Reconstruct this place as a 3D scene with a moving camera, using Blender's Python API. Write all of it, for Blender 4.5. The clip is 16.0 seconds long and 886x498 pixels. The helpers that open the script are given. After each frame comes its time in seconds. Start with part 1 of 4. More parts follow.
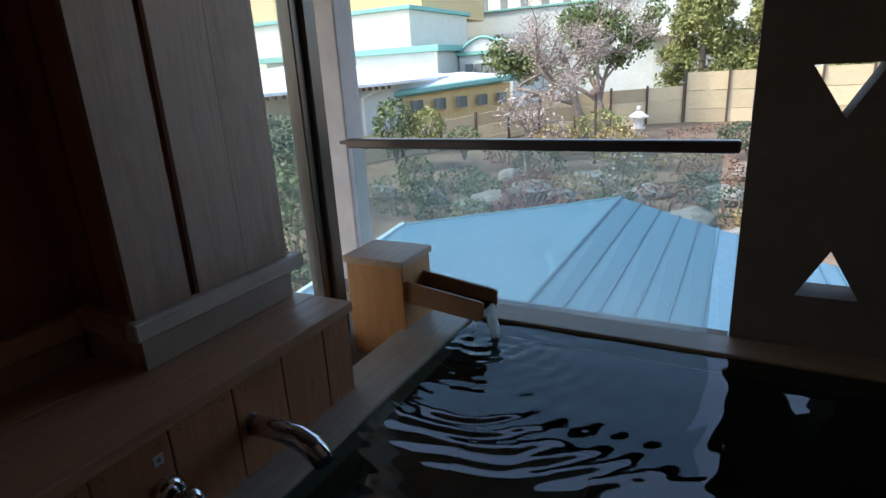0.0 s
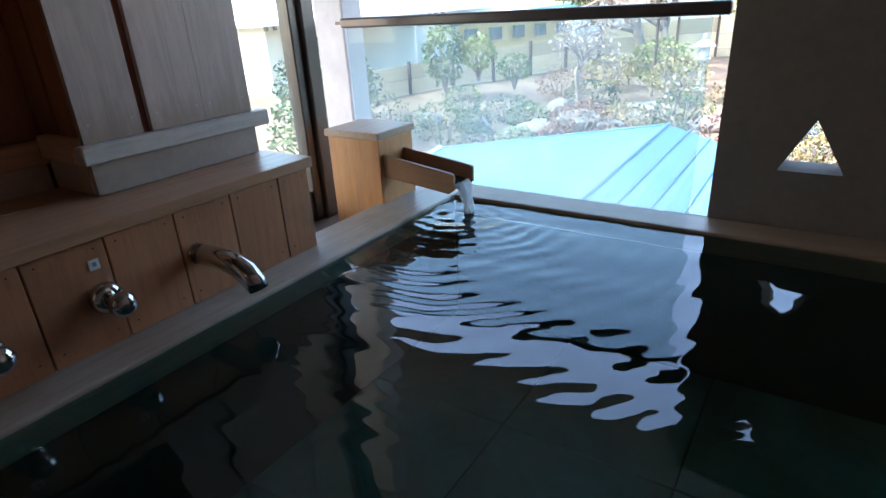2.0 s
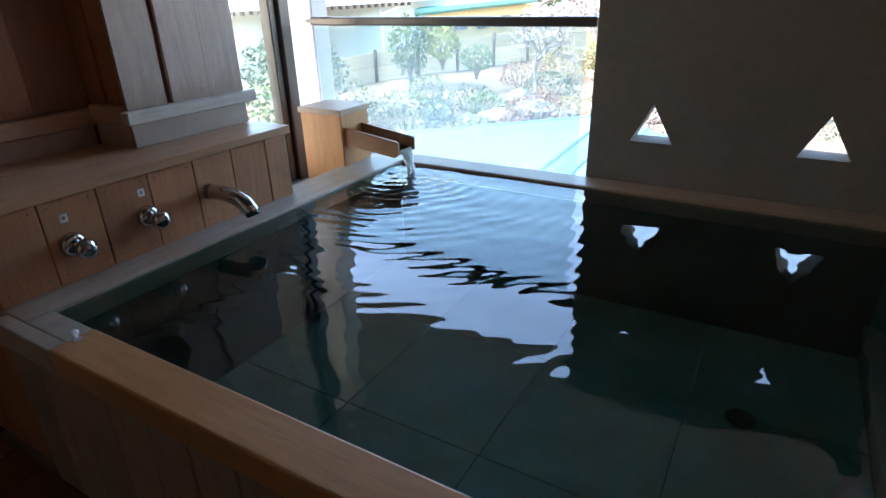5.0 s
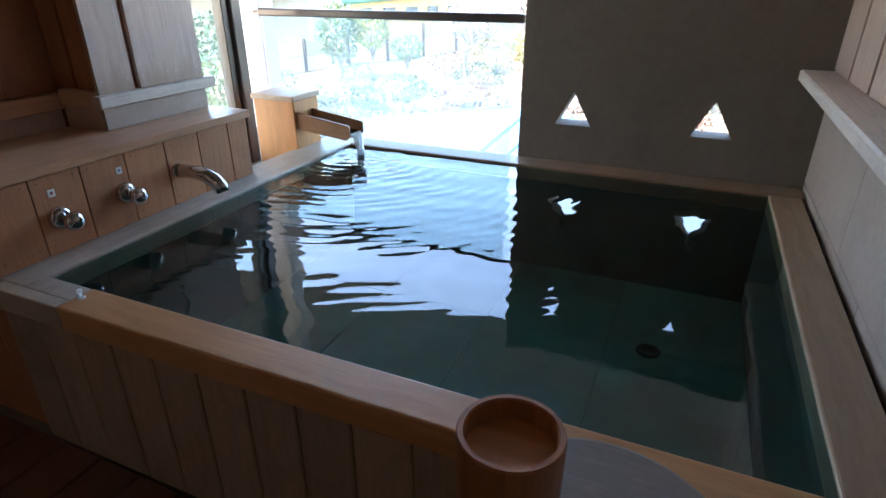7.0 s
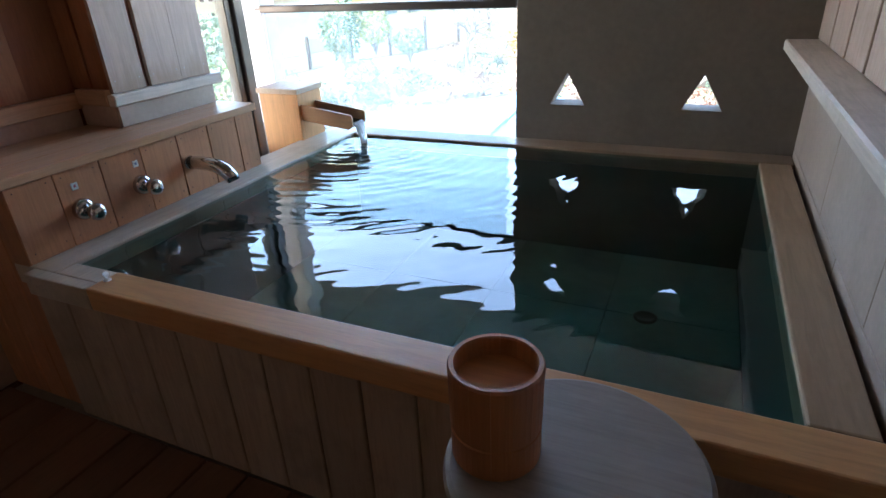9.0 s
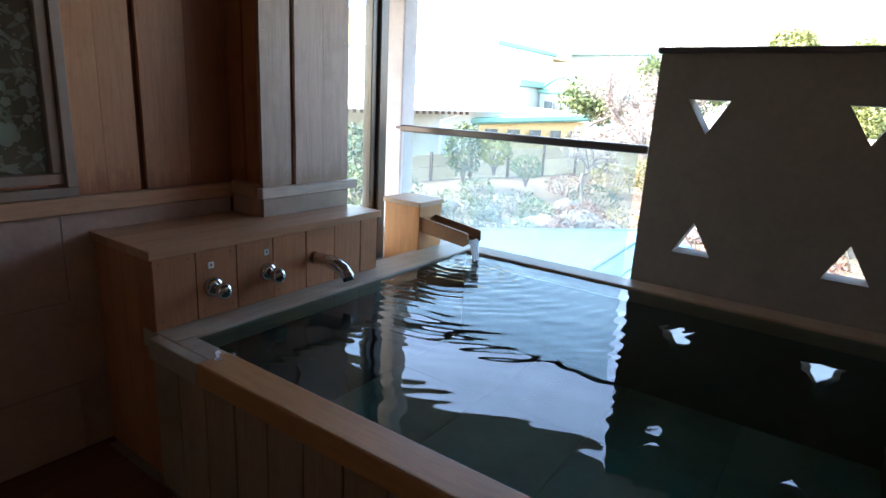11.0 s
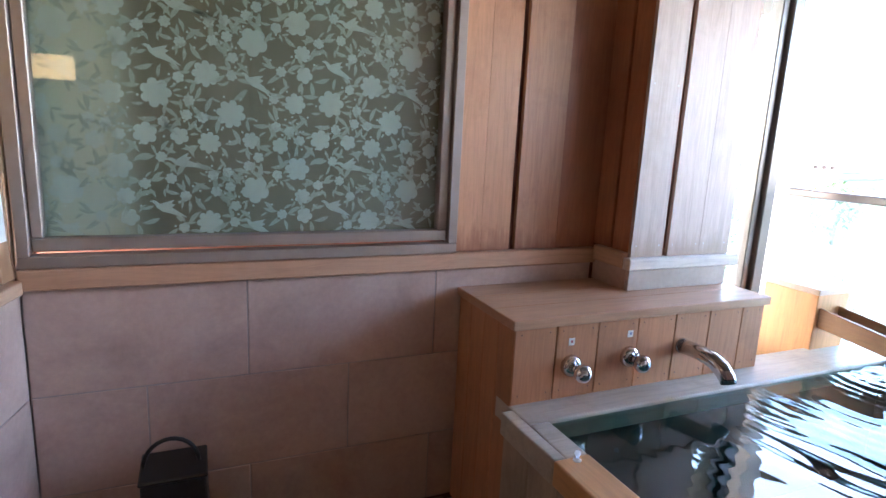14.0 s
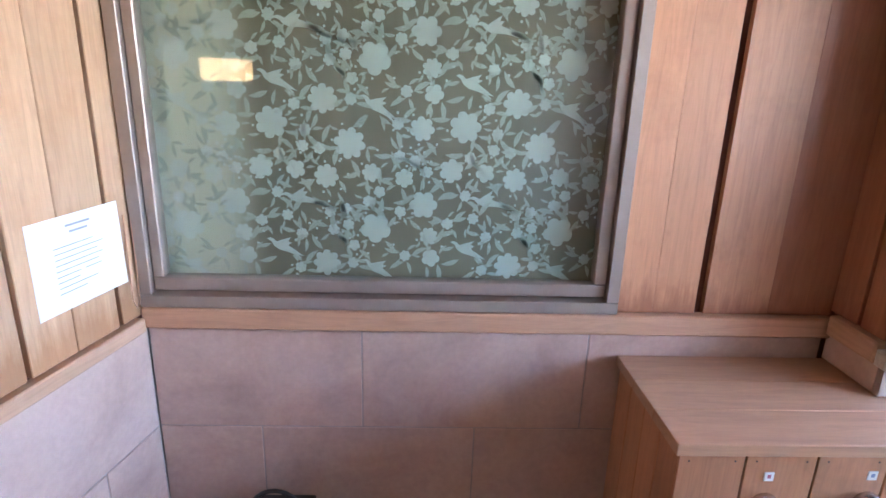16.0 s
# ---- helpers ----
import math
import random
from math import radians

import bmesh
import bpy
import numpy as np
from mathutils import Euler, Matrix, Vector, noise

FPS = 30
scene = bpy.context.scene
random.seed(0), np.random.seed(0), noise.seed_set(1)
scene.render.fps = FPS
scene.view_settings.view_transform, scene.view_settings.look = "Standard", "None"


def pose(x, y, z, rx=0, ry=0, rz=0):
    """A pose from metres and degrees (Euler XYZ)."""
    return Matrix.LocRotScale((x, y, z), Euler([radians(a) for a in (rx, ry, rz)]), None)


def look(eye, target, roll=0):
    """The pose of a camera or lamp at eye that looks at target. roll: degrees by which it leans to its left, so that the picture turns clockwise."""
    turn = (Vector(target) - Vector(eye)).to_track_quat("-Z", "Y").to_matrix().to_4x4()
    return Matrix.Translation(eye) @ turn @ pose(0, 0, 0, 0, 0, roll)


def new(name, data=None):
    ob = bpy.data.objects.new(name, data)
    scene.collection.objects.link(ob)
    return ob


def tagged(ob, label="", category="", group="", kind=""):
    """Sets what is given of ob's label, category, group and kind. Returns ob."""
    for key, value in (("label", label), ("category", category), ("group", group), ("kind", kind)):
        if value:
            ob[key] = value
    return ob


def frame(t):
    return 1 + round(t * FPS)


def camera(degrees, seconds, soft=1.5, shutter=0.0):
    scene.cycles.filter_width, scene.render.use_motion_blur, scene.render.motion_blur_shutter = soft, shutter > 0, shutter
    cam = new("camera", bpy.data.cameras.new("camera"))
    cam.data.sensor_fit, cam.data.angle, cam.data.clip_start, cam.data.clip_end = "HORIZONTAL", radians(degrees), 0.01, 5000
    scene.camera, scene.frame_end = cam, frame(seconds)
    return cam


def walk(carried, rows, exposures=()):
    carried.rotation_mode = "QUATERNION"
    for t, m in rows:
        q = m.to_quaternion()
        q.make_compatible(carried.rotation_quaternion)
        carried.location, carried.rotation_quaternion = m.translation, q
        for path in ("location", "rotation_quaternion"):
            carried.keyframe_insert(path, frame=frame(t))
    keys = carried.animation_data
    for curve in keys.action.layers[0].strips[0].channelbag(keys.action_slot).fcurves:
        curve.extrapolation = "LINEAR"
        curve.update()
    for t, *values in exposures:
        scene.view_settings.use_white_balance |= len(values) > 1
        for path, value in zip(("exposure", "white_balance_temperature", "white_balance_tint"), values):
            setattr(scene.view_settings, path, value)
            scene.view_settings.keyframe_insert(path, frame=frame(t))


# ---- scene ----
cam = camera(76.0, 16.0)
PATH = [
    (0, (0.939, -0.104, 1.431), (0.034, 1.575, 0.83), -3.3),
    (0.5, (1.034, -0.066, 1.353), (0.034, 1.546, 0.721), -3.0),
    (1, (1.091, -0.056, 1.279), (0.067, 1.518, 0.589), -3.7),
    (1.5, (1.157, -0.049, 1.234), (0.123, 1.492, 0.489), -3.3),
    (2, (1.21, -0.039, 1.199), (0.167, 1.476, 0.413), -3.2),
    (2.5, (1.255, -0.063, 1.17), (0.173, 1.429, 0.393), -2.4),
    (3, (1.375, -0.171, 1.204), (0.252, 1.293, 0.432), -0.1),
    (3.5, (1.457, -0.201, 1.198), (0.346, 1.274, 0.428), -1.3),
    (4, (1.486, -0.314, 1.202), (0.503, 1.237, 0.41), 2.0),
    (4.5, (1.535, -0.442, 1.229), (0.58, 1.124, 0.431), 1.4),
    (5, (1.624, -0.497, 1.272), (0.684, 1.065, 0.449), -1.5),
    (5.2, (1.642, -0.516, 1.274), (0.799, 1.102, 0.454), -0.2),
    (7.5, (1.73, -0.817, 1.311), (1.015, 0.837, 0.442), -0.3),
    (8, (1.773, -0.838, 1.302), (1.073, 0.812, 0.416), -1.6),
    (8.2, (1.767, -0.851, 1.292), (1.081, 0.804, 0.403), -2.0),
    (10.3, (1.771, -0.868, 1.326), (0.772, 0.702, 0.592), -0.3),
    (10.5, (1.747, -0.864, 1.338), (0.716, 0.728, 0.705), 1.8),
    (11, (1.708, -0.858, 1.321), (0.6, 0.73, 0.82), 3.1),
    (11.5, (1.647, -0.864, 1.327), (0.347, 0.589, 0.884), 2.2),
    (12, (1.577, -0.845, 1.31), (0.043, 0.374, 0.91), 0.4),
    (12.5, (1.524, -0.846, 1.31), (-0.125, 0.221, 0.932), 0.2),
    (13, (1.472, -0.849, 1.307), (-0.25, 0.094, 0.928), -0.1),
    (13.5, (1.419, -0.848, 1.328), (-0.34, 0.021, 0.939), 1.5),
    (14, (1.352, -0.831, 1.34), (-0.444, -0.043, 0.951), 2.8),
    (14.5, (1.295, -0.799, 1.392), (-0.537, -0.098, 1.003), 4.3),
    (15, (1.274, -0.707, 1.401), (-0.637, -0.235, 1.045), 3.6),
    (15.5, (1.156, -0.627, 1.464), (-0.776, -0.39, 1.009), 0.9),
    (16, (1.0, -0.542, 1.542), (-0.913, -0.47, 0.963), 1.8),
]
EXPOSURES = [(0, -0.45, 6500, 10), (1.5, 0.75, 6250, 10), (3.5, 1.45, 6250, 9), (5, 1.6, 6250, 9), (7.5, 2.2, 6350, 10), (8.2, 2.25, 6350, 10), (10.3, 2.05, 6450, 10), (11, 1.5, 6500, 10), (12, 1.25, 6500, 10), (12.5, 2.0, 6400, 11), (13, 2.5, 6300, 12), (13.5, 3.05, 6150, 14), (14.5, 3.55, 6150, 18), (16, 4.05, 6000, 20)]
walk(cam, [(t, look(eye, target, roll)) for t, eye, target, roll in PATH], EXPOSURES)
SKY, SUN, LAMP = 0.75, 4.6, 1.1
# ---- end of camera ----

# ---- light ----
world = bpy.data.worlds.new("world")
scene.world = world
world.use_nodes = True
wn = world.node_tree.nodes
sky = wn.new("ShaderNodeTexSky")
sky.sky_type, sky.sun_disc = "NISHITA", False
sky.sun_elevation, sky.sun_rotation = radians(50), radians(231)
sky.dust_density = 2.0
world.node_tree.links.new(sky.outputs[0], wn["Background"].inputs[0])
wn["Background"].inputs[1].default_value = SKY

sun = new("sun", bpy.data.lights.new("sun", "SUN"))
sun.data.energy, sun.data.angle, sun.data.color = SUN, radians(0.5), (1.0, 0.93, 0.82)
sun.matrix_basis = look((0, 0, 0), (0.5, 0.4, -0.77))


# ---- materials ----
def shader(name):
    m = bpy.data.materials.new(name)
    m.use_nodes = True
    n, l = m.node_tree.nodes, m.node_tree.links
    return m, n, l, n["Principled BSDF"]


def coords(n, l, scale, jitter=True):
    tc, mp = n.new("ShaderNodeTexCoord"), n.new("ShaderNodeMapping")
    mp.inputs["Scale"].default_value = scale
    l.new(tc.outputs["Object"], mp.inputs["Vector"])
    if jitter:
        oi, mul = n.new("ShaderNodeObjectInfo"), n.new("ShaderNodeVectorMath")
        mul.operation = "MULTIPLY_ADD"
        l.new(oi.outputs["Random"], mul.inputs[0])
        mul.inputs[1].default_value = (37, 23, 51)
        l.new(tc.outputs["Object"], mul.inputs[2])
        l.new(mul.outputs[0], mp.inputs["Vector"])
    return mp.outputs[0]


def fbm(n, l, vec, scale, detail=5.0, rough=0.6, distort=0.0):
    t = n.new("ShaderNodeTexNoise")
    t.inputs["Scale"].default_value, t.inputs["Detail"].default_value = scale, detail
    t.inputs["Roughness"].default_value, t.inputs["Distortion"].default_value = rough, distort
    l.new(vec, t.inputs["Vector"])
    return t.outputs["Fac"]


def ramp(n, l, fac, stops):
    r = n.new("ShaderNodeValToRGB")
    e = r.color_ramp.elements
    while len(e) < len(stops):
        e.new(0.5)
    for s, (p, c) in zip(e, stops):
        s.position, s.color = p, (*c, 1)
    l.new(fac, r.inputs[0])
    return r.outputs[0]


def blend(n, l, fac, a, b, mode="MIX"):
    m = n.new("ShaderNodeMix")
    m.data_type, m.blend_type = "RGBA", mode
    for i, v in ((0, fac), (6, a), (7, b)):
        if isinstance(v, (int, float)):
            m.inputs[i].default_value = v
        elif isinstance(v, tuple):
            m.inputs[i].default_value = (*v, 1)
        else:
            l.new(v, m.inputs[i])
    return m.outputs[2]


def relief(n, l, b, height, strength, dist=0.002):
    bp = n.new("ShaderNodeBump")
    bp.inputs["Strength"].default_value, bp.inputs["Distance"].default_value = strength, dist
    l.new(height, bp.inputs["Height"])
    l.new(bp.outputs[0], b.inputs["Normal"])


def shade(c, k):
    return tuple(min(1, v * k) for v in c)


def wood(name, col, axis="z", rough=0.55, stain=(0.2, 0.13, 0.09), wear=0.35, tone=0.3, foot=0.0):
    """Planed softwood, its grain along one axis, with weather stains."""
    m, n, l, b = shader(name)
    s = {"x": (1.2, 16, 16), "y": (16, 1.2, 16), "z": (16, 16, 1.2)}[axis]
    v = coords(n, l, s)
    grain = fbm(n, l, v, 3.0, 6, 0.65, 1.2)
    fine = fbm(n, l, v, 16.0, 3, 0.7)
    c = ramp(n, l, grain, [(0.3, shade(col, 0.82)), (0.52, col), (0.72, shade(col, 1.1))])
    c = blend(n, l, 0.1, c, fine, "OVERLAY")
    patch = fbm(n, l, coords(n, l, (1, 1, 1)), 3.2, 5, 0.7)
    mask = ramp(n, l, patch, [(0.5, (0, 0, 0)), (0.78, (wear, wear, wear))])
    c = blend(n, l, mask, c, stain)
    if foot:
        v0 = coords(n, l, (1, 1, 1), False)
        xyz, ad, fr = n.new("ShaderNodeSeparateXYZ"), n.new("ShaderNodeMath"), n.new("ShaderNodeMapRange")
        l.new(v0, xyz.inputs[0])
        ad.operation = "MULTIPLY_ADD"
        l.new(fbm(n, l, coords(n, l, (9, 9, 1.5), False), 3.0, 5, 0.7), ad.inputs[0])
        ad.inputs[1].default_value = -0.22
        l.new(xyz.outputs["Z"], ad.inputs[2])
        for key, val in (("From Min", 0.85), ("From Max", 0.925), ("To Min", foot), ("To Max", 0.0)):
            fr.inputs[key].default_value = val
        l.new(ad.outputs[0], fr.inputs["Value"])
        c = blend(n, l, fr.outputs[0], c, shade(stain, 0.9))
    oi, mr = n.new("ShaderNodeObjectInfo"), n.new("ShaderNodeMapRange")
    mr.inputs["To Min"].default_value, mr.inputs["To Max"].default_value = 1 - tone, 1 + tone * 0.5
    l.new(oi.outputs["Random"], mr.inputs["Value"])
    hs = n.new("ShaderNodeHueSaturation")
    l.new(mr.outputs[0], hs.inputs["Value"])
    l.new(c, hs.inputs["Color"])
    l.new(hs.outputs[0], b.inputs["Base Color"])
    b.inputs["Roughness"].default_value = rough
    relief(n, l, b, grain, 0.25, 0.0015)
    return m


def stone(name, cols, scale=4.0, rough=0.5, bump=0.2, jitter=True, dist=0.003):
    m, n, l, b = shader(name)
    v = coords(n, l, (1, 1, 1), jitter)
    a, f = fbm(n, l, v, scale, 7, 0.62, 0.6), fbm(n, l, v, scale * 14, 3, 0.6)
    c = ramp(n, l, a, [(0.28, cols[0]), (0.5, cols[1]), (0.72, cols[2])])
    l.new(blend(n, l, 0.15, c, f, "OVERLAY"), b.inputs["Base Color"])
    b.inputs["Roughness"].default_value = rough
    relief(n, l, b, blend(n, l, 0.4, a, f), bump, dist)
    return m


def plain(name, col, rough=0.5, metal=0.0, bump=0.0):
    m, n, l, b = shader(name)
    v = coords(n, l, (1, 1, 1))
    a = fbm(n, l, v, 9.0, 5)
    l.new(ramp(n, l, a, [(0.3, shade(col, 0.88)), (0.7, shade(col, 1.1))]), b.inputs["Base Color"])
    b.inputs["Roughness"].default_value, b.inputs["Metallic"].default_value = rough, metal
    if bump:
        relief(n, l, b, a, bump)
    return m


def glass(name, tint=(0.93, 0.97, 0.96), haze=0.0, haze_col=(0.8, 0.88, 0.9), ior=1.45):
    """Thin pane: sees through, mirrors by Fresnel, and may be steamed."""
    m, n, l, b = shader(name)
    n.remove(b)
    tr, gl, lw, mx = (n.new("ShaderNode" + k) for k in ("BsdfTransparent", "BsdfGlossy", "LayerWeight", "MixShader"))
    tr.inputs[0].default_value = (*tint, 1)
    gl.inputs["Roughness"].default_value = 0.01
    lw.inputs["Blend"].default_value = 0.5
    power, fr = n.new("ShaderNodeMath"), n.new("ShaderNodeMath")
    power.operation, fr.operation = "POWER", "MULTIPLY_ADD"
    r0 = ((ior - 1) / (ior + 1)) ** 2
    l.new(lw.outputs["Facing"], power.inputs[0])
    power.inputs[1].default_value = 5.0
    l.new(power.outputs[0], fr.inputs[0])
    fr.inputs[1].default_value, fr.inputs[2].default_value = 1 - r0, r0
    under = tr.outputs[0]
    if haze:
        df, hm = n.new("ShaderNodeBsdfTranslucent"), n.new("ShaderNodeMixShader")
        df.inputs[0].default_value = (*haze_col, 1)
        v = coords(n, l, (1, 1, 1), False)
        f, low, xyz, mul = fbm(n, l, v, 2.2, 4, 0.5), n.new("ShaderNodeMapRange"), n.new("ShaderNodeSeparateXYZ"), n.new("ShaderNodeMath")
        l.new(v, xyz.inputs[0])
        l.new(xyz.outputs["Z"], low.inputs["Value"])
        for key, val in (("From Min", 0.5), ("From Max", 1.05), ("To Min", 2.0), ("To Max", 0.7)):
            low.inputs[key].default_value = val
        mul.operation = "MULTIPLY"
        l.new(ramp(n, l, f, [(0.3, (haze * 0.5,) * 3), (0.7, (haze * 1.4,) * 3)]), mul.inputs[0])
        l.new(low.outputs[0], mul.inputs[1])
        l.new(mul.outputs[0], hm.inputs[0])
        l.new(under, hm.inputs[1])
        l.new(df.outputs[0], hm.inputs[2])
        under = hm.outputs[0]
    l.new(fr.outputs[0], mx.inputs[0])
    l.new(under, mx.inputs[1])
    l.new(gl.outputs[0], mx.inputs[2])
    l.new(mx.outputs[0], n["Material Output"].inputs[0])
    return m


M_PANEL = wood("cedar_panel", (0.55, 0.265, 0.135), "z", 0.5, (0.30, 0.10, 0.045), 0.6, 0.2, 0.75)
# redder stained corner boards, with part of the corner's shade in their colour
M_PANEL_DEEP = wood("red_shaded_cedar_panel", (0.37, 0.145, 0.07), "z", 0.5, (0.24, 0.08, 0.035), 0.6, 0.15, 0.7)
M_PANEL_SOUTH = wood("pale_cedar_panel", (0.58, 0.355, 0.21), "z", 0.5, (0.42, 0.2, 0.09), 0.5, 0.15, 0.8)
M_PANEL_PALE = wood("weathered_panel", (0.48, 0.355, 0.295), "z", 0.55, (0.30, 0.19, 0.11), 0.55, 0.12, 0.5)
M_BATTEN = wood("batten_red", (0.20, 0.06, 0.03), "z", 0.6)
M_TRIM = wood("trim_wood", (0.52, 0.29, 0.175), "y", 0.5, (0.32, 0.16, 0.08), 0.4, 0.1)
M_TRIM_X = wood("trim_wood_x", (0.50, 0.30, 0.19), "x", 0.5, (0.32, 0.16, 0.08), 0.4, 0.1)
M_TRIM_PALE = wood("trim_pale", (0.60, 0.52, 0.46), "y", 0.45, (0.25, 0.2, 0.17), 0.5, 0.1)
M_LEDGE = wood("ledge_wood", (0.50, 0.275, 0.16), "y", 0.38, (0.30, 0.16, 0.10), 0.35, 0.08)
M_BOARD = wood("board_wood", (0.49, 0.215, 0.105), "z", 0.5, (0.18, 0.09, 0.05), 0.55, 0.12)
M_RIM_Y = wood("rim_grey", (0.50, 0.42, 0.34), "y", 0.4, (0.2, 0.15, 0.11), 0.6, 0.06)
M_RIM_X = wood("rim_brown_x", (0.29, 0.19, 0.125), "x", 0.4, (0.2, 0.13, 0.09), 0.5, 0.06)
M_RIM_EAST = wood("rim_brown_y", (0.40, 0.27, 0.175), "y", 0.4, (0.24, 0.14, 0.08), 0.5, 0.06)
M_RIM_NEW = wood("rim_orange", (0.58, 0.30, 0.13), "x", 0.36, (0.46, 0.2, 0.08), 0.4, 0.04)
M_BOX = wood("cypress_box", (0.56, 0.25, 0.09), "z", 0.5, (0.3, 0.13, 0.06), 0.3, 0.05)
M_BOX_TOP = wood("cypress_cap", (0.50, 0.34, 0.24), "y", 0.45, (0.3, 0.2, 0.14), 0.3, 0.05)
M_TROUGH = wood("trough_wood", (0.34, 0.17, 0.08), "x", 0.4, (0.12, 0.06, 0.03), 0.5, 0.05)
M_BUCKET = wood("bucket_wood", (0.40, 0.16, 0.065), "z", 0.42, (0.28, 0.10, 0.04), 0.3, 0.15)
M_BUCKET_IN = wood("bucket_floor", (0.50, 0.22, 0.09), "x", 0.42, (0.28, 0.10, 0.04), 0.3, 0.1)
M_STOOL = wood("table_wood", (0.24, 0.205, 0.185), "x", 0.5, (0.4, 0.35, 0.32), 0.3, 0.05)
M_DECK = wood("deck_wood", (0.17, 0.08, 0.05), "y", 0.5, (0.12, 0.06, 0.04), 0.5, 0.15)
M_SKIRT = wood("tub_board", (0.44, 0.33, 0.245), "z", 0.55, (0.16, 0.12, 0.09), 0.6, 0.15)
M_TILE = stone("pink_tile", [(0.40, 0.265, 0.215), (0.50, 0.345, 0.285), (0.56, 0.40, 0.34)], 3.5, 0.42, 0.1)
M_TILE_PALE = stone("pale_tile", [(0.33, 0.255, 0.215), (0.385, 0.305, 0.26), (0.43, 0.345, 0.30)], 3.5, 0.42, 0.1)
M_GROUT = stone("grout", [(0.3, 0.26, 0.24), (0.36, 0.31, 0.29), (0.4, 0.36, 0.34)], 12, 0.8, 0.2)
M_PLASTER = stone("plaster", [(0.16, 0.13, 0.105), (0.185, 0.152, 0.122), (0.205, 0.17, 0.138)], 2.5, 0.85, 0.25, False)
# kept dark so ceiling and eave bounce little light into the room
M_CEIL = stone("ceiling_board", [(0.14, 0.10, 0.07), (0.17, 0.125, 0.09), (0.21, 0.15, 0.11)], 2.0, 0.7, 0.1, False)
M_CAP = plain("dark_cap", (0.05, 0.045, 0.045), 0.45)
M_BRONZE = plain("bronze_metal", (0.33, 0.26, 0.22), 0.4, 0.35)
M_POST = plain("dark_metal", (0.085, 0.07, 0.063), 0.32, 0.5)
M_COLUMN = plain("grey_column", (0.52, 0.5, 0.5), 0.6, 0.0, 0.1)
M_CHROME = plain("chrome", (0.56, 0.56, 0.58), 0.09, 1.0)
M_WHITE = plain("white_plastic", (0.75, 0.75, 0.74), 0.4)
M_PAPER = plain("paper", (0.80, 0.80, 0.80), 0.7)
M_INK = plain("ink", (0.34, 0.34, 0.37), 0.7)
M_RED = plain("red_mark", (0.45, 0.12, 0.16), 0.5)
M_BLUE = plain("blue_mark", (0.2, 0.26, 0.45), 0.5)
M_BLACK = plain("black_leather", (0.012, 0.012, 0.013), 0.38, 0.0, 0.15)
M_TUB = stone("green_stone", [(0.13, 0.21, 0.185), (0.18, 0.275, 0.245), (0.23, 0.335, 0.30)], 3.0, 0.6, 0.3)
# floor stone again, dimness of the underwater sides put into its colour
M_TUBSIDE = stone("dimmed_green_stone", [(0.03, 0.05, 0.045), (0.045, 0.07, 0.062), (0.06, 0.09, 0.08)], 3.0, 0.6, 0.3)
M_TUBGROUT = plain("tub_grout", (0.07, 0.11, 0.10), 0.8)
M_SCREEN, sn, sl, sb = shader("screen_olive_glare")
sv = coords(sn, sl, (1, 1, 1), False)
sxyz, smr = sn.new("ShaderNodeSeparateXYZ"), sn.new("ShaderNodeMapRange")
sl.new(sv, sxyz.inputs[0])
# pale band at the south end: the pane's soft reflection, painted into the cloth
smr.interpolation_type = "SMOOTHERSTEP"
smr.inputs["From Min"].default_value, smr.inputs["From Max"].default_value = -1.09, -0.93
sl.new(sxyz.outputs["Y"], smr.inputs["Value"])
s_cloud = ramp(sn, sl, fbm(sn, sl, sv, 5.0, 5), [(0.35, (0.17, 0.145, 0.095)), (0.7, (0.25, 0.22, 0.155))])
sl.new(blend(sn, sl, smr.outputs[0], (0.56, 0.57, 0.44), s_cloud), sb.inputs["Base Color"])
sb.inputs["Roughness"].default_value = 0.85
M_FLORAL = plain("screen_flower", (0.55, 0.6, 0.53), 0.8)
M_FLORAL_DIM = plain("screen_leaf", (0.42, 0.45, 0.37), 0.8)
M_GLASS = glass("clear_glass")
M_GLASS_STEAM = glass("steamed_glass", (0.76, 0.84, 0.85), 0.07, (0.9, 0.93, 0.94))
M_GLASS_SIDE = glass("side_glass", (0.9, 0.95, 0.95), 0.025)
M_WATER = glass("bath_water", (0.34, 0.54, 0.52), 0.0, ior=1.72)
M_POUR = glass("pouring_water", (0.97, 0.98, 1.0), 0.6, (0.97, 0.98, 1.0), 1.33)

# ---- builders ----
IDENT = Matrix.Identity(4)


def world_of(ob):
    return world_of(ob.parent) @ ob.matrix_parent_inverse @ ob.matrix_basis if ob.parent else ob.matrix_basis.copy()


def link_mesh(name, bm, mat, smooth=False):
    me = bpy.data.meshes.new(name)
    bmesh.ops.recalc_face_normals(bm, faces=bm.faces)
    bm.to_mesh(me)
    bm.free()
    for m in (mat if isinstance(mat, (list, tuple)) else [mat]):
        me.materials.append(m)
    if smooth:
        for p in me.polygons:
            p.use_smooth = True
    return new(name, me)


def part(name, bm, mat, parent, label="", smooth=False, kind=""):
    ob = link_mesh(name, bm, mat, smooth)
    ob.parent = parent
    if parent.type == "EMPTY":
        ob.matrix_parent_inverse = world_of(parent).inverted()
    return tagged(ob, label, kind=kind)


def base(name, at, label, category, group="", kind=""):
    ob = new(name)
    ob.empty_display_size = 0.05
    ob.matrix_basis = Matrix.Translation(at)
    return tagged(ob, label, category, group, kind)


def structure(name, bm, mat, label="", category="", smooth=False):
    return tagged(link_mesh(name, bm, mat, smooth), label, category, kind="structure")


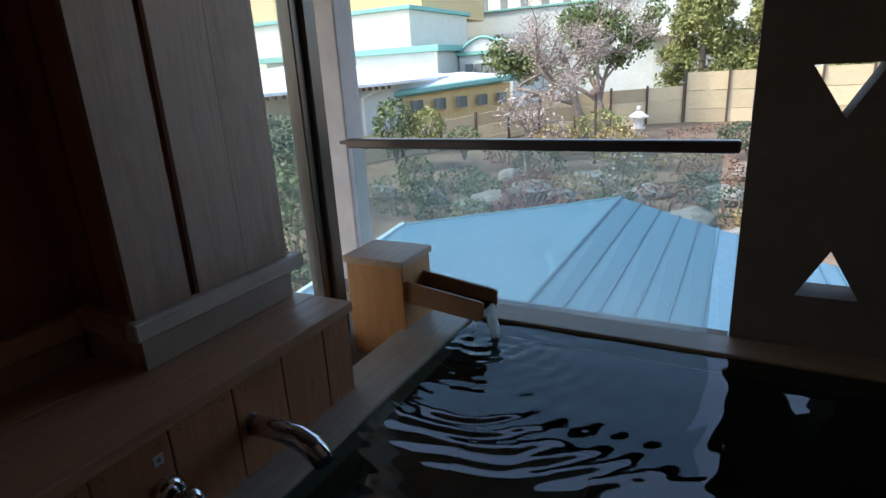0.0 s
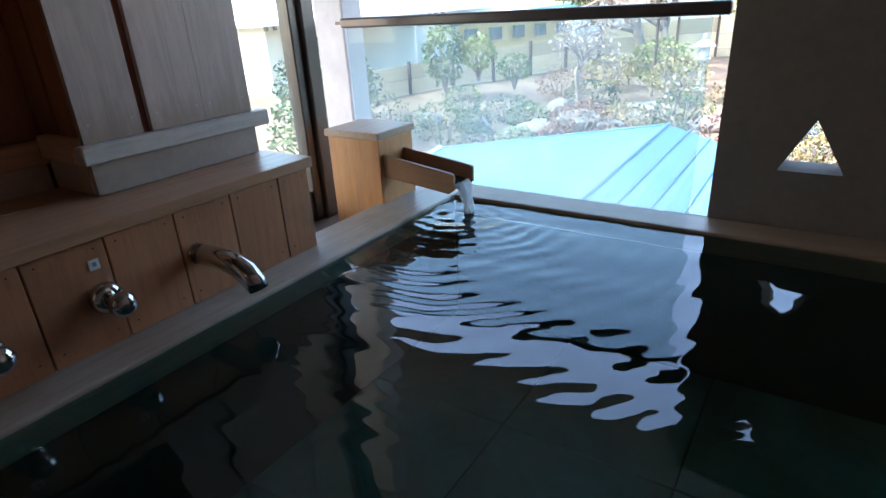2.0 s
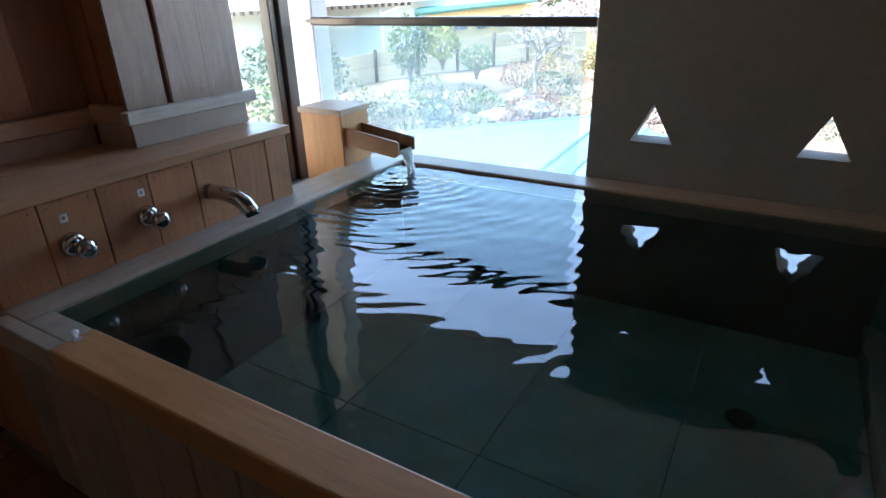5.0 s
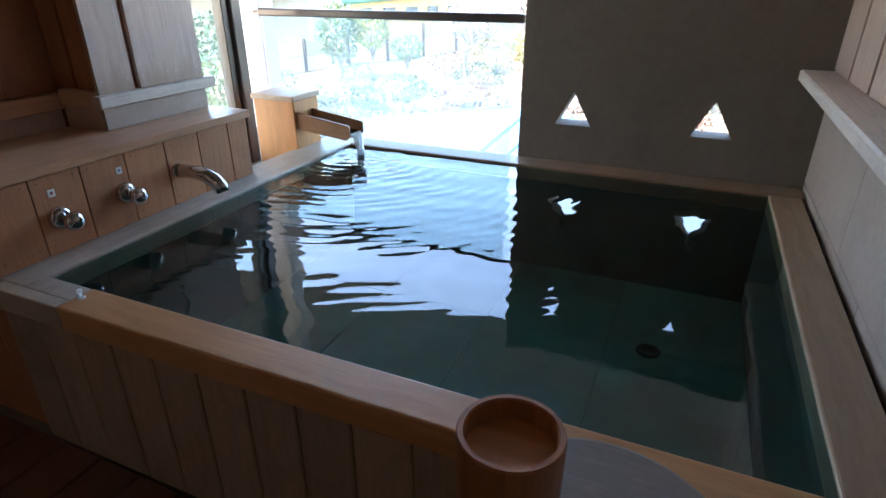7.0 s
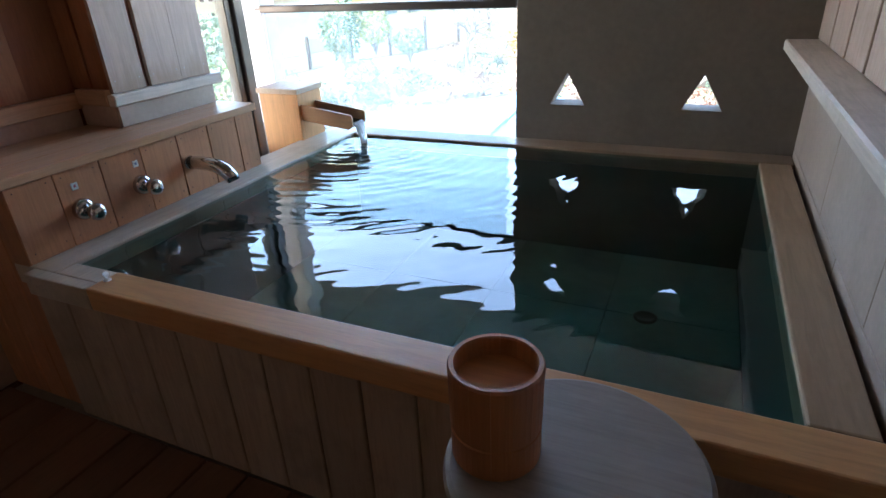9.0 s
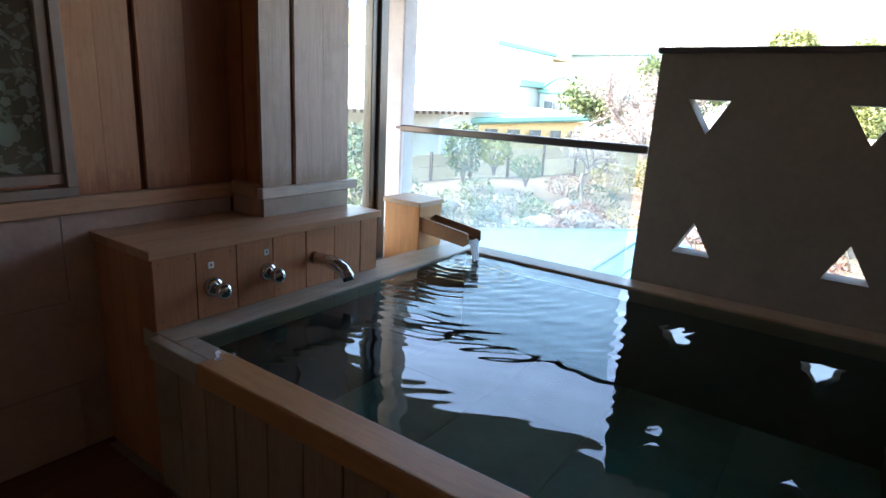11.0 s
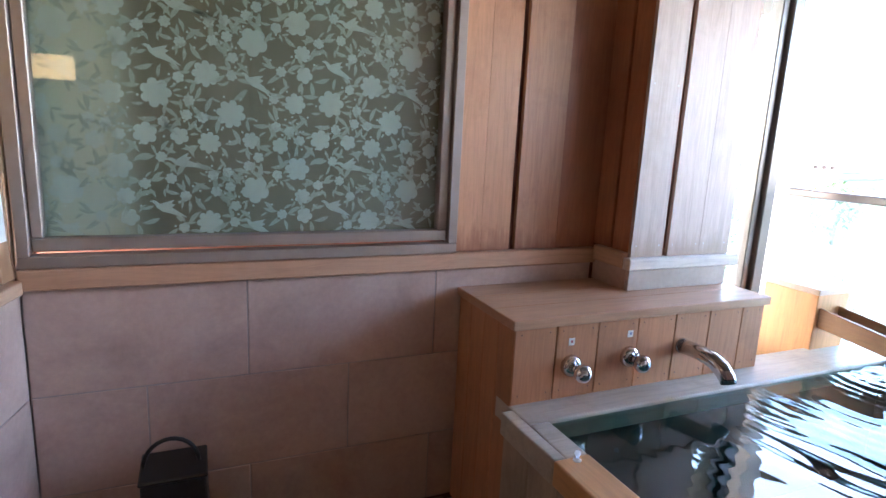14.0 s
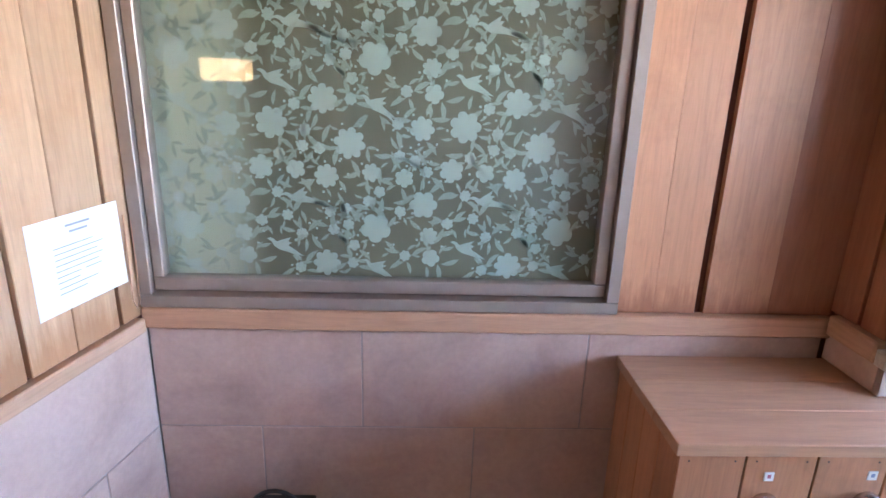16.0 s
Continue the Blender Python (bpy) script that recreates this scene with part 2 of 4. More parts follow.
def block(x0, x1, y0, y1, z0, z1, bev=0.0, bm=None, seg=1):
    """A box between two corners, its edges eased."""
    b = bmesh.new()
    bmesh.ops.create_cube(b, size=1.0)
    bmesh.ops.transform(b, matrix=Matrix.Translation(((x0 + x1) / 2, (y0 + y1) / 2, (z0 + z1) / 2)) @ Matrix.Diagonal((abs(x1 - x0), abs(y1 - y0), abs(z1 - z0), 1)), verts=b.verts)
    if bev:
        bmesh.ops.bevel(b, geom=b.edges, offset=bev, segments=seg, affect="EDGES", profile=0.5)
    return merge(bm, b) if bm else b


def merge(bm, b, m=None):
    if m is not None:
        bmesh.ops.transform(b, matrix=m, verts=b.verts)
    me = bpy.data.meshes.new("tmp")
    b.to_mesh(me)
    b.free()
    bm.from_mesh(me)
    bpy.data.meshes.remove(me)
    return bm


def lathe(profile, m=IDENT, seg=24, bm=None):
    """A turned solid: (radius, height) from bottom to top about z."""
    b = bmesh.new()
    rings = []
    for r, z in profile:
        if r < 1e-5:
            rings.append([b.verts.new(m @ Vector((0, 0, z)))])
        else:
            rings.append([b.verts.new(m @ Vector((r * math.cos(2 * math.pi * i / seg), r * math.sin(2 * math.pi * i / seg), z))) for i in range(seg)])
    for a, c in zip(rings, rings[1:]):
        for i in range(seg):
            j = (i + 1) % seg
            f = [a[i % len(a)], a[j % len(a)], c[j % len(c)], c[i % len(c)]]
            f = list(dict.fromkeys(f))
            if len(f) > 2:
                b.faces.new(f)
    return merge(bm, b) if bm else b


def tube(points, radii, seg=10, bm=None, flat=1.0):
    """A round bar along points, tapering by radii, with closed ends."""
    b = bm or bmesh.new()
    pts = [Vector(p) for p in points]
    rings, side = [], None
    for i, p in enumerate(pts):
        d = (pts[min(i + 1, len(pts) - 1)] - pts[max(i - 1, 0)]).normalized()
        if side is None:
            side = d.orthogonal().normalized()
        side = (side - d * side.dot(d)).normalized()
        up = d.cross(side)
        r = radii[i] if isinstance(radii, (list, tuple)) else radii
        rings.append([b.verts.new(p + side * (r * math.cos(2 * math.pi * k / seg)) + up * (r * flat * math.sin(2 * math.pi * k / seg))) for k in range(seg)])
    for a, c in zip(rings, rings[1:]):
        for k in range(seg):
            b.faces.new((a[k], a[(k + 1) % seg], c[(k + 1) % seg], c[k]))
    b.faces.new(rings[0][::-1])
    b.faces.new(rings[-1])
    return b


def sheet_with_holes(outer, holes, d, frame_m):
    """A slab with holes through it: outlines in its own plane, thickness d."""
    b = bmesh.new()
    edges = []
    for loop in [outer, *holes]:
        vs = [b.verts.new((p[0], p[1], 0)) for p in loop]
        edges += [b.edges.new((vs[i], vs[(i + 1) % len(vs)])) for i in range(len(vs))]
    bmesh.ops.triangle_fill(b, edges=edges, use_beauty=True, use_dissolve=False)
    r = bmesh.ops.extrude_face_region(b, geom=b.faces[:])
    bmesh.ops.translate(b, verts=[v for v in r["geom"] if isinstance(v, bmesh.types.BMVert)], vec=(0, 0, d))
    bmesh.ops.transform(b, matrix=frame_m, verts=b.verts)
    return b


# ---- plan, in metres ----
XW, XE, YS, YN, CEIL = -0.41, 2.15, -1.272, 1.806, 2.6
RIM, WATER, TUB_FLOOR = 0.55, 0.538, 0.06
TX0, TX1, TY0, TY1 = 0.098, 2.02, 0.08, 1.668

# floor, ceiling and the walls that close the room
deck = structure("floor", block(-0.55, 2.3, -1.6, 1.94, -0.25, -0.03), M_GROUT, "dark floor base under the wooden deck", "floor")
for i in range(16):
    x = XW + 0.005 + i * 0.16
    part("plank", block(x, x + 0.154, YS - 0.38, -0.014, -0.03, 0.0, 0.003), M_DECK, deck)
# unseen slab, lengthened to the west as a sun blocker for the corner column
structure("ceiling", block(-4.0, 2.32, -1.7, 2.06, CEIL, CEIL + 0.12), M_CEIL, "unseen dark ceiling, run west to keep sun off the column", "ceiling")

WY0, WY1, WZ0, WZ1 = -1.256, -0.052, 0.952, 2.05
T = Matrix(((0, 0, -1, XW - 0.012), (1, 0, 0, 0), (0, 1, 0, 0), (0, 0, 0, 1)))
wall_w = structure("wall_west", sheet_with_holes([(-1.42, -0.25), (1.052, -0.25), (1.052, CEIL), (-1.42, CEIL)],
    [[(WY0, WZ0), (WY1, WZ0), (WY1, WZ1), (WY0, WZ1)]], 0.12, T), M_BATTEN, "wall with pink tiles below and cedar boards above", "wall")
wall_s = structure("wall_south", block(XW - 0.13, 0.25, YS - 0.14, YS - 0.012, -0.25, CEIL), M_BATTEN, "wall of pink tiles below upright cedar boards", "wall")
# recess walls are out of view, dark so they return little light
structure("wall_back", block(0.12, XE + 0.16, YS - 0.52, YS - 0.391, -0.25, CEIL), M_DECK, "unseen dark wall behind the recess, added to cut bounce light", "wall")
structure("wall_back_return", block(0.12, 0.249, YS - 0.39, YS - 0.19, -0.25, CEIL), M_DECK, "unseen dark end of the tiled wall, cutting bounce light", "wall")
wall_e = structure("wall_east", block(XE + 0.012, XE + 0.16, YS - 0.39, 2.1, -0.25, CEIL), M_BATTEN, "wall of pale tiles below battened boards", "wall")

eave = block(-3.0, 4.5, 2.061, 3.0, CEIL, CEIL + 0.12)
for v in eave.verts:
    v.co.z -= (v.co.y - 2.061) * 0.30
structure("eave", eave, M_CEIL, "sloping wooden eave over the open side", "eave")
# parapet with triangular openings
P = Matrix(((1, 0, 0, 0), (0, 0, -1, YN + 0.13), (0, 1, 0, 0), (0, 0, 0, 1)))
holes = []
for k in range(2):
    x = 1.12 + 0.576 * k
    holes.append([(x, 0.716), (x + 0.161, 0.716), (x + 0.076, 0.863)])
    x = 1.092 + 0.578 * k
    holes.append([(x, 1.389), (x + 0.091, 1.244), (x + 0.170, 1.389)])
wall_n = structure("wall_north", sheet_with_holes([(0.955, -0.25), (XE + 0.012, -0.25), (XE + 0.012, 1.575), (0.955, 1.575)], holes, 0.13, P),
    M_PLASTER, "dark plaster parapet pierced by triangular openings", "wall")
part("coping", block(0.94, XE + 0.01, YN - 0.015, YN + 0.145, 1.576, 1.6, 0.004), M_CAP, wall_n, "thin dark metal coping")
structure("wall_north_base", block(-0.75, 0.952, 1.80, 1.95, -0.25, 0.50), M_PLASTER, "low plaster base under the glass balustrade", "wall")

# pillar beside the window
PX, PY0, PY1 = -0.195, 0.578, 1.055
pillar = structure("pillar", block(XW, PX - 0.016, PY0 + 0.016, PY1 - 0.012, -0.2, CEIL), M_BATTEN, "boxed pillar clad with weathered boards", "pillar")
for y0, y1 in ((PY0, 0.724), (0.748, 0.9015), (0.9018, PY1)):
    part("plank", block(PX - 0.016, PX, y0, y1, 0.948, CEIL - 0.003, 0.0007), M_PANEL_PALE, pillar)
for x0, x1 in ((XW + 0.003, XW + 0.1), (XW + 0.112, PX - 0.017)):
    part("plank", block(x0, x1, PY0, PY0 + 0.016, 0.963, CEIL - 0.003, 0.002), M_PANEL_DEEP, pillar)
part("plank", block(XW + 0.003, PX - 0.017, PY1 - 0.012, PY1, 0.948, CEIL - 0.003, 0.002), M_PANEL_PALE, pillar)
part("ledge_trim", block(PX - 0.016, PX + 0.022, PY0 - 0.02, PY1 + 0.042, 0.904, 0.947, 0.004), M_TRIM_PALE, pillar, "pale weathered wooden trim")
part("side_trim", block(XW + 0.03, PX - 0.017, PY0 - 0.022, PY0 + 0.015, 0.905, 0.962, 0.004), M_TRIM_X, pillar)
part("skirting", block(PX - 0.016, PX + 0.002, PY0, PY1, 0.826, 0.903, 0.001), M_TILE_PALE, pillar)
part("side_skirting", block(XW + 0.012, PX - 0.017, PY0 - 0.001, PY0 + 0.014, 0.826, 0.904, 0.001), M_TILE, pillar)

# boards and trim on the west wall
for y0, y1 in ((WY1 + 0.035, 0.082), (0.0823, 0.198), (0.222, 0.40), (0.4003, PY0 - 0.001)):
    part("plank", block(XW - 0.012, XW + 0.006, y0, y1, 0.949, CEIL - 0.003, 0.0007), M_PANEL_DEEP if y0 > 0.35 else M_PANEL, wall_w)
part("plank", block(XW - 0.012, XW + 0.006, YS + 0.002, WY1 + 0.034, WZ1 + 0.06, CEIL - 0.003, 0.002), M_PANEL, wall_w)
part("dado_rail", block(XW - 0.012, XW + 0.03, YS + 0.003, PY0 - 0.002, 0.890, 0.947, 0.004), M_TRIM, wall_w, "worn wooden rail above the tiles")
# boards, trim and tiles on the south wall
xs = [XW + 0.01, XW + 0.1] + [XW + 0.235 + 0.135 * i for i in range(4)] + [0.249]
for i, (a, c) in enumerate(zip(xs, xs[1:])):
    part("plank", block(a, c - (0.012 if i % 2 == 0 else 0.002), YS - 0.012, YS + 0.004, 0.925, CEIL - 0.003, 0.002), M_PANEL_SOUTH, wall_s)
part("dado_rail", block(XW + 0.032, 0.25, YS - 0.012, YS + 0.024, 0.884, 0.923, 0.004), M_TRIM_X, wall_s, "worn wooden rail above the tiles")
SKEW = Matrix.Translation((XW, YS, 0)) @ Matrix.Rotation(radians(-10.5), 4, "Z") @ Matrix.Translation((-XW, -YS, 0))
wall_s.matrix_basis = SKEW @ wall_s.matrix_basis
# east wall
part("dado_rail", block(XE - 0.115, XE + 0.012, YS + 0.03, YN - 0.003, 0.965, 1.007, 0.006), M_TRIM_PALE, wall_e, "pale weathered grab rail of wood")
for i in range(12):
    y = YN - 0.003 - i * 0.285
    part("plank", block(XE - 0.006, XE + 0.012, max(y - 0.258, YS - 0.38), y, 1.009, CEIL - 0.003, 0.002), M_PANEL_PALE, wall_e)

part("grout_bed", block(XW - 0.013, XW - 0.003, YS, PY0 - 0.004, 0.0, 0.8855), M_GROUT, wall_w)
part("grout_bed", block(XW - 0.01, 0.249, YS - 0.013, YS - 0.003, 0.0, 0.8755), M_GROUT, wall_s)
part("grout_bed", block(XE + 0.003, XE + 0.013, YS - 0.38, YN - 0.004, 0.0, 0.963), M_GROUT, wall_e)
for pz in (0.99, 1.55, 2.1):
    for py in (PY0 + 0.02, PY0 + 0.125, PY0 + 0.19, PY0 + 0.305, PY0 + 0.345, PY1 - 0.025):
        part("nail", lathe([(0, 0), (0.0026, 0), (0.002, 0.0012), (0, 0.0014)], Matrix.Translation((PX, py, pz)) @ pose(0, 0, 0, 0, 90, 0), 8), M_COLUMN, pillar)
# window with patterned screen
win = structure("window_1", block(XW - 0.02, XW + 0.028, WY0 - 0.012, WY1 + 0.032, WZ0 - 0.002, WZ0 + 0.03, 0.002), M_BRONZE, "wide bronze-framed window with a floral screen", "window")
part("window_frame", block(XW - 0.02, XW + 0.028, WY0 - 0.012, WY0 + 0.02, WZ0 + 0.031, WZ1 + 0.05, 0.002), M_BRONZE, win)
part("window_frame", block(XW - 0.02, XW + 0.028, WY1, WY1 + 0.032, WZ0 + 0.031, WZ1 + 0.05, 0.002), M_BRONZE, win)
part("window_frame", block(XW - 0.02, XW + 0.028, WY0 + 0.021, WY1 - 0.001, WZ1 + 0.02, WZ1 + 0.05, 0.002), M_BRONZE, win)
GY0, GY1, GZ0 = WY0 + 0.05, WY1 - 0.034, WZ0 + 0.075
part("sash_rail", block(XW - 0.03, XW + 0.012, WY0 + 0.022, WY1 - 0.002, WZ0 + 0.04, GZ0, 0.003), M_BRONZE, win)
part("sash_stile", block(XW - 0.03, XW + 0.012, WY0 + 0.022, GY0, GZ0 + 0.001, WZ1 + 0.018, 0.003), M_BRONZE, win)
part("sash_stile", block(XW - 0.03, XW + 0.012, GY1, WY1 - 0.002, GZ0 + 0.001, WZ1 + 0.018, 0.003), M_BRONZE, win)
part("pane", block(XW - 0.012, XW - 0.006, GY0 - 0.004, GY1 + 0.004, GZ0 - 0.004, WZ1), M_GLASS, win)
screen = base("window_screen", (XW - 0.06, -0.6, 0.95), "olive window screen with pale floral print behind glass", "screen")
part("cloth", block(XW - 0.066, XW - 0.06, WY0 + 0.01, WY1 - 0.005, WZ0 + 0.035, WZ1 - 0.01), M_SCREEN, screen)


def motif(b, y, z, ang, pts, s):
    ca, sa = math.cos(ang), math.sin(ang)
    vs = [b.verts.new((XW - 0.0585, y + s * (p * ca - q * sa), z + s * (p * sa + q * ca))) for p, q in pts]
    b.faces.new(vs)


def rosette(n, lo, hi):
    """Outline of a flower of n rounded petals."""
    ring = [(2 * math.pi * k / (6 * n), lo + (hi - lo) * abs(math.sin(math.pi * k / 6)) ** 0.6) for k in range(6 * n)]
    return [(r * math.cos(a), r * math.sin(a)) for a, r in ring]


LEAF = [(0, 0), (0.2, 0.13), (0.45, 0.2), (0.75, 0.15), (1.05, -0.04), (0.7, -0.07), (0.35, -0.09)]
BIRD = [(-1.2, 0.22), (-0.98, 0.36), (-0.75, 0.34), (-0.5, 0.2), (-0.2, 0.42), (0.35, 0.75), (0.22, 0.42), (0.5, 0.42), (0.3, 0.16), (0.8, -0.02), (1.5, -0.3), (1.1, -0.3), (1.45, -0.52), (0.8, -0.34), (0.3, -0.3), (-0.2, -0.3), (-0.6, -0.14), (-0.85, 0.12)]
rnd = random.Random(4)
flowers, leaves, birds = bmesh.new(), bmesh.new(), bmesh.new()
PITCH_Y, PITCH_Z = 0.49, 0.43
cells = []
for _ in range(900):
    p = (rnd.random() * PITCH_Y, rnd.random() * PITCH_Z, rnd.choice((0.041, 0.037, 0.032, 0.025, 0.016)))
    def gap(a, c, span):
        d = abs(a - c)
        return min(d, span - d)
    if all(math.hypot(gap(p[0], q[0], PITCH_Y), gap(p[1], q[1], PITCH_Z)) > (p[2] + q[2]) * 1.2 for q in cells):
        cells.append((*p, rnd.random() * 6.28, rnd.choice((5, 6, 7, 8)), rnd.random()))
for iy in range(-1, 5):
    for iz in range(-1, 6):
        for (u, w, r, a, k, kind_) in cells:
            y, z = GY0 + 0.08 + iy * PITCH_Y + u, GZ0 + iz * PITCH_Z + w
            if not (GY0 - 0.02 < y < GY1 + 0.02 and GZ0 - 0.02 < z < WZ1 - 0.03):
                continue
            if r > 0.025 and kind_ < 0.2:
                motif(birds, y, z, -0.4 + (a % 0.5), BIRD, r * 1.25)
            else:
                motif(flowers, y, z, a, rosette(k, r * 0.74, r), 1.0)
            for q in range(5):
                b_ = a + q * 1.26
                rr = r * 1.04
                motif(leaves, y + rr * math.cos(b_), z + rr * math.sin(b_), b_ + 0.7 * math.sin(q * 2.3), LEAF, 0.024 + 0.032 * ((q * 7 + k) % 5) / 5)
            if kind_ > 0.6:
                for q in range(6):
                    motif(flowers, y + (r + 0.012) * math.cos(a + q) + 0.004 * q, z + (r + 0.012) * math.sin(a + q), 0, rosette(4, 0.003, 0.0036), 1.0)
part("flower_print", flowers, M_FLORAL, screen, "pale green printed flowers", kind="stuff")
part("leaf_print", leaves, M_FLORAL_DIM, screen, "pale green printed leaves", kind="stuff")
part("bird_print", birds, M_FLORAL, screen, "pale green printed bird shapes", kind="stuff")
structure("room_behind_window", block(XW - 0.5, XW - 0.45, -1.6, 0.3, 0.3, CEIL), M_PANEL, "plain wall of the room behind the window", "wall")

# glazed side between pillar and corner post
GX = -0.47
side = structure("window_2", block(GX - 0.02, GX + 0.02, PY1 + 0.002, 1.474, 0.4205, 0.545, 0.003), M_POST, "tall clear side window beside the bath", "window")
part("pane", block(GX - 0.003, GX + 0.003, PY1 + 0.001, 1.49, 0.546, CEIL - 0.003), M_GLASS_SIDE, side)
part("window_frame", block(GX - 0.03, GX + 0.03, 1.475, 1.515, 0.4205, CEIL - 0.003, 0.004), M_POST, side, "dark metal post")
part("window_frame", block(GX - 0.06, GX + 0.05, 1.517, 1.585, 0.4205, CEIL - 0.003, 0.006), M_POST, side, "dark metal post")
structure("column", block(-0.775, -0.605, 1.93, 2.06, -0.25, CEIL - 0.003, 0.006), M_COLUMN, "pale grey corner column", "column")
structure("wall_nw_base", block(-0.6, -0.102, 1.125, 1.795, -0.25, 0.42), M_PLASTER, "low plaster base under the side window", "wall")

# balustrade
rail = base("glass_balustrade", (0.2, 1.885, 0.5), "glass balustrade with a dark top rail", "balustrade")
part("top_rail", block(-0.56, 0.935, 1.86, 1.91, 1.135, 1.175, 0.008, seg=2), M_POST, rail, "dark metal top rail")
part("glass_panel", block(-0.545, 0.888, 1.881, 1.889, 0.505, 1.134, 0.001), M_GLASS_STEAM, rail, "steamed glass panel")
part("bracket", block(-0.62, -0.53, 1.895, 1.929, 1.148, 1.162, 0.002), M_POST, rail)

# ---- tub ----
tub = base("bath_tub", (1.0, 0.9, 0.0), "sunken stone bath with a wooden rim, full of water", "bathtub")
part("rim_west", block(-0.10, TX0, 0.0115, YN - 0.003, RIM - 0.07, RIM, 0.006, seg=2), M_RIM_Y, tub, "weathered grey wooden rim")
part("rim_north", block(TX0 + 0.001, TX1 + 0.128, TY1, YN - 0.003, RIM - 0.07, RIM - 0.001, 0.006, seg=2), M_RIM_X, tub, "weathered grey wooden rim")
part("rim_end", block(0.008, 0.279, TY0 - 0.108, 0.011, RIM - 0.07, RIM - 0.0005, 0.004, seg=2), M_RIM_Y, tub, "weathered grey corner block")
part("rim_corner", block(TX0 + 0.001, 0.279, 0.0115, TY0 - 0.001, RIM - 0.07, RIM - 0.0005, 0.005, seg=2), M_RIM_Y, tub, "weathered grey corner block")
part("rim_south", block(0.28, TX1 + 0.128, TY0 - 0.108, TY0, RIM - 0.07, RIM + 0.001, 0.006, seg=2), M_RIM_NEW, tub, "newer orange wooden rim")
part("rim_east", block(TX1, TX1 + 0.115, TY0 + 0.001, TY1 - 0.001, RIM - 0.07, RIM, 0.006, seg=2), M_RIM_EAST, tub, "worn brown wooden rim")
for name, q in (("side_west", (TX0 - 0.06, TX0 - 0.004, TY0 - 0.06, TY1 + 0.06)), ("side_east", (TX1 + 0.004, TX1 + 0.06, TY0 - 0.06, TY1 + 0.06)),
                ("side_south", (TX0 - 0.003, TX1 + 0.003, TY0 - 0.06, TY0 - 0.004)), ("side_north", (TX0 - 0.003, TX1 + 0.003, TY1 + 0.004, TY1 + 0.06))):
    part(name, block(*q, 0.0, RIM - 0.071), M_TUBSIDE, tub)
part("bed", block(TX0 - 0.003, TX1 + 0.003, TY0 - 0.003, TY1 + 0.003, 0.0, TUB_FLOOR - 0.012), M_TUBGROUT, tub)
n_x, n_y = 4, 3
for i in range(n_x):
    for j in range(n_y):
        wx, wy = (TX1 - TX0) / n_x, (TY1 - TY0) / n_y
        part("floor_tile", block(TX0 + i * wx + 0.0015, TX0 + (i + 1) * wx - 0.0015, TY0 + j * wy + 0.0015, TY0 + (j + 1) * wy - 0.0015, TUB_FLOOR - 0.012, TUB_FLOOR, 0.002), M_TUB, tub)
for i in range(15):
    x = 0.004 + i * 0.143
    part("skirt_board", block(x, x + 0.139, -0.012, 0.006, 0.004, RIM - 0.072, 0.003), M_SKIRT, tub)
part("drain", lathe([(0.0, 0), (0.045, 0), (0.045, 0.006), (0.035, 0.008), (0.032, 0.003), (0.0, 0.003)], Matrix.Translation((1.69, 1.13, TUB_FLOOR + 0.001)), 20), M_POST, tub, "dark round drain", True)

SX, SY = 0.235, 1.5
wb = bmesh.new()
nx, ny = 260, 210
grid = []
for i in range(nx + 1):
    row = []
    for j in range(ny + 1):
        x, y = TX0 - 0.003 + (TX1 - TX0 + 0.006) * i / nx, TY0 - 0.003 + (TY1 - TY0 + 0.006) * j / ny
        r = math.hypot(x - SX, y - SY)
        p = Vector((x * 2.1, y * 3.4, 0.3))
        h = 0.0014 * math.exp(-r * 1.5) * math.sin(2 * math.pi * (r + 0.05 * noise.noise(p * 1.9)) / 0.066) * (0.7 + 0.8 * noise.noise(p * 2.3))
        h += 0.0026 * noise.noise(Vector((x * 3.4 + y, y * 8.5 - x * 2, 1.7))) * (0.25 + math.exp(-r * 0.9))
        h += 0.0009 * noise.noise(Vector((x * 8.0, y * 15.0, 5.1))) * math.exp(-r * 0.8)
        h += 0.0042 * math.exp(-r * 6.5) * noise.noise(Vector((x * 26, y * 30, 0))) + 0.0008 * math.exp(-r * 2.2) * noise.noise(Vector((x * 13, y * 34, 8)))
        row.append(wb.verts.new((x, y, WATER + h)))
    grid.append(row)
for i in range(nx):
    for j in range(ny):
        wb.faces.new((grid[i][j], grid[i + 1][j], grid[i + 1][j + 1], grid[i][j + 1]))
part("bath_water", wb, M_WATER, tub, "rippled dark green hot spring water", True)

knob = base("glass_stopper", (0.30, 0.03, RIM), "small clear glass stopper standing on the rim", "stopper")
part("foot", lathe([(0, 0), (0.011, 0), (0.011, 0.003), (0.004, 0.006), (0, 0.006)], Matrix.Translation((0.30, 0.03, RIM + 0.0015)), 16), M_POUR, knob, smooth=True)
part("head", lathe([(0, 0.006), (0.004, 0.006), (0.006, 0.014), (0.009, 0.02), (0.006, 0.026), (0, 0.028)], Matrix.Translation((0.30, 0.03, RIM + 0.0015)), 16), M_POUR, knob, smooth=True)

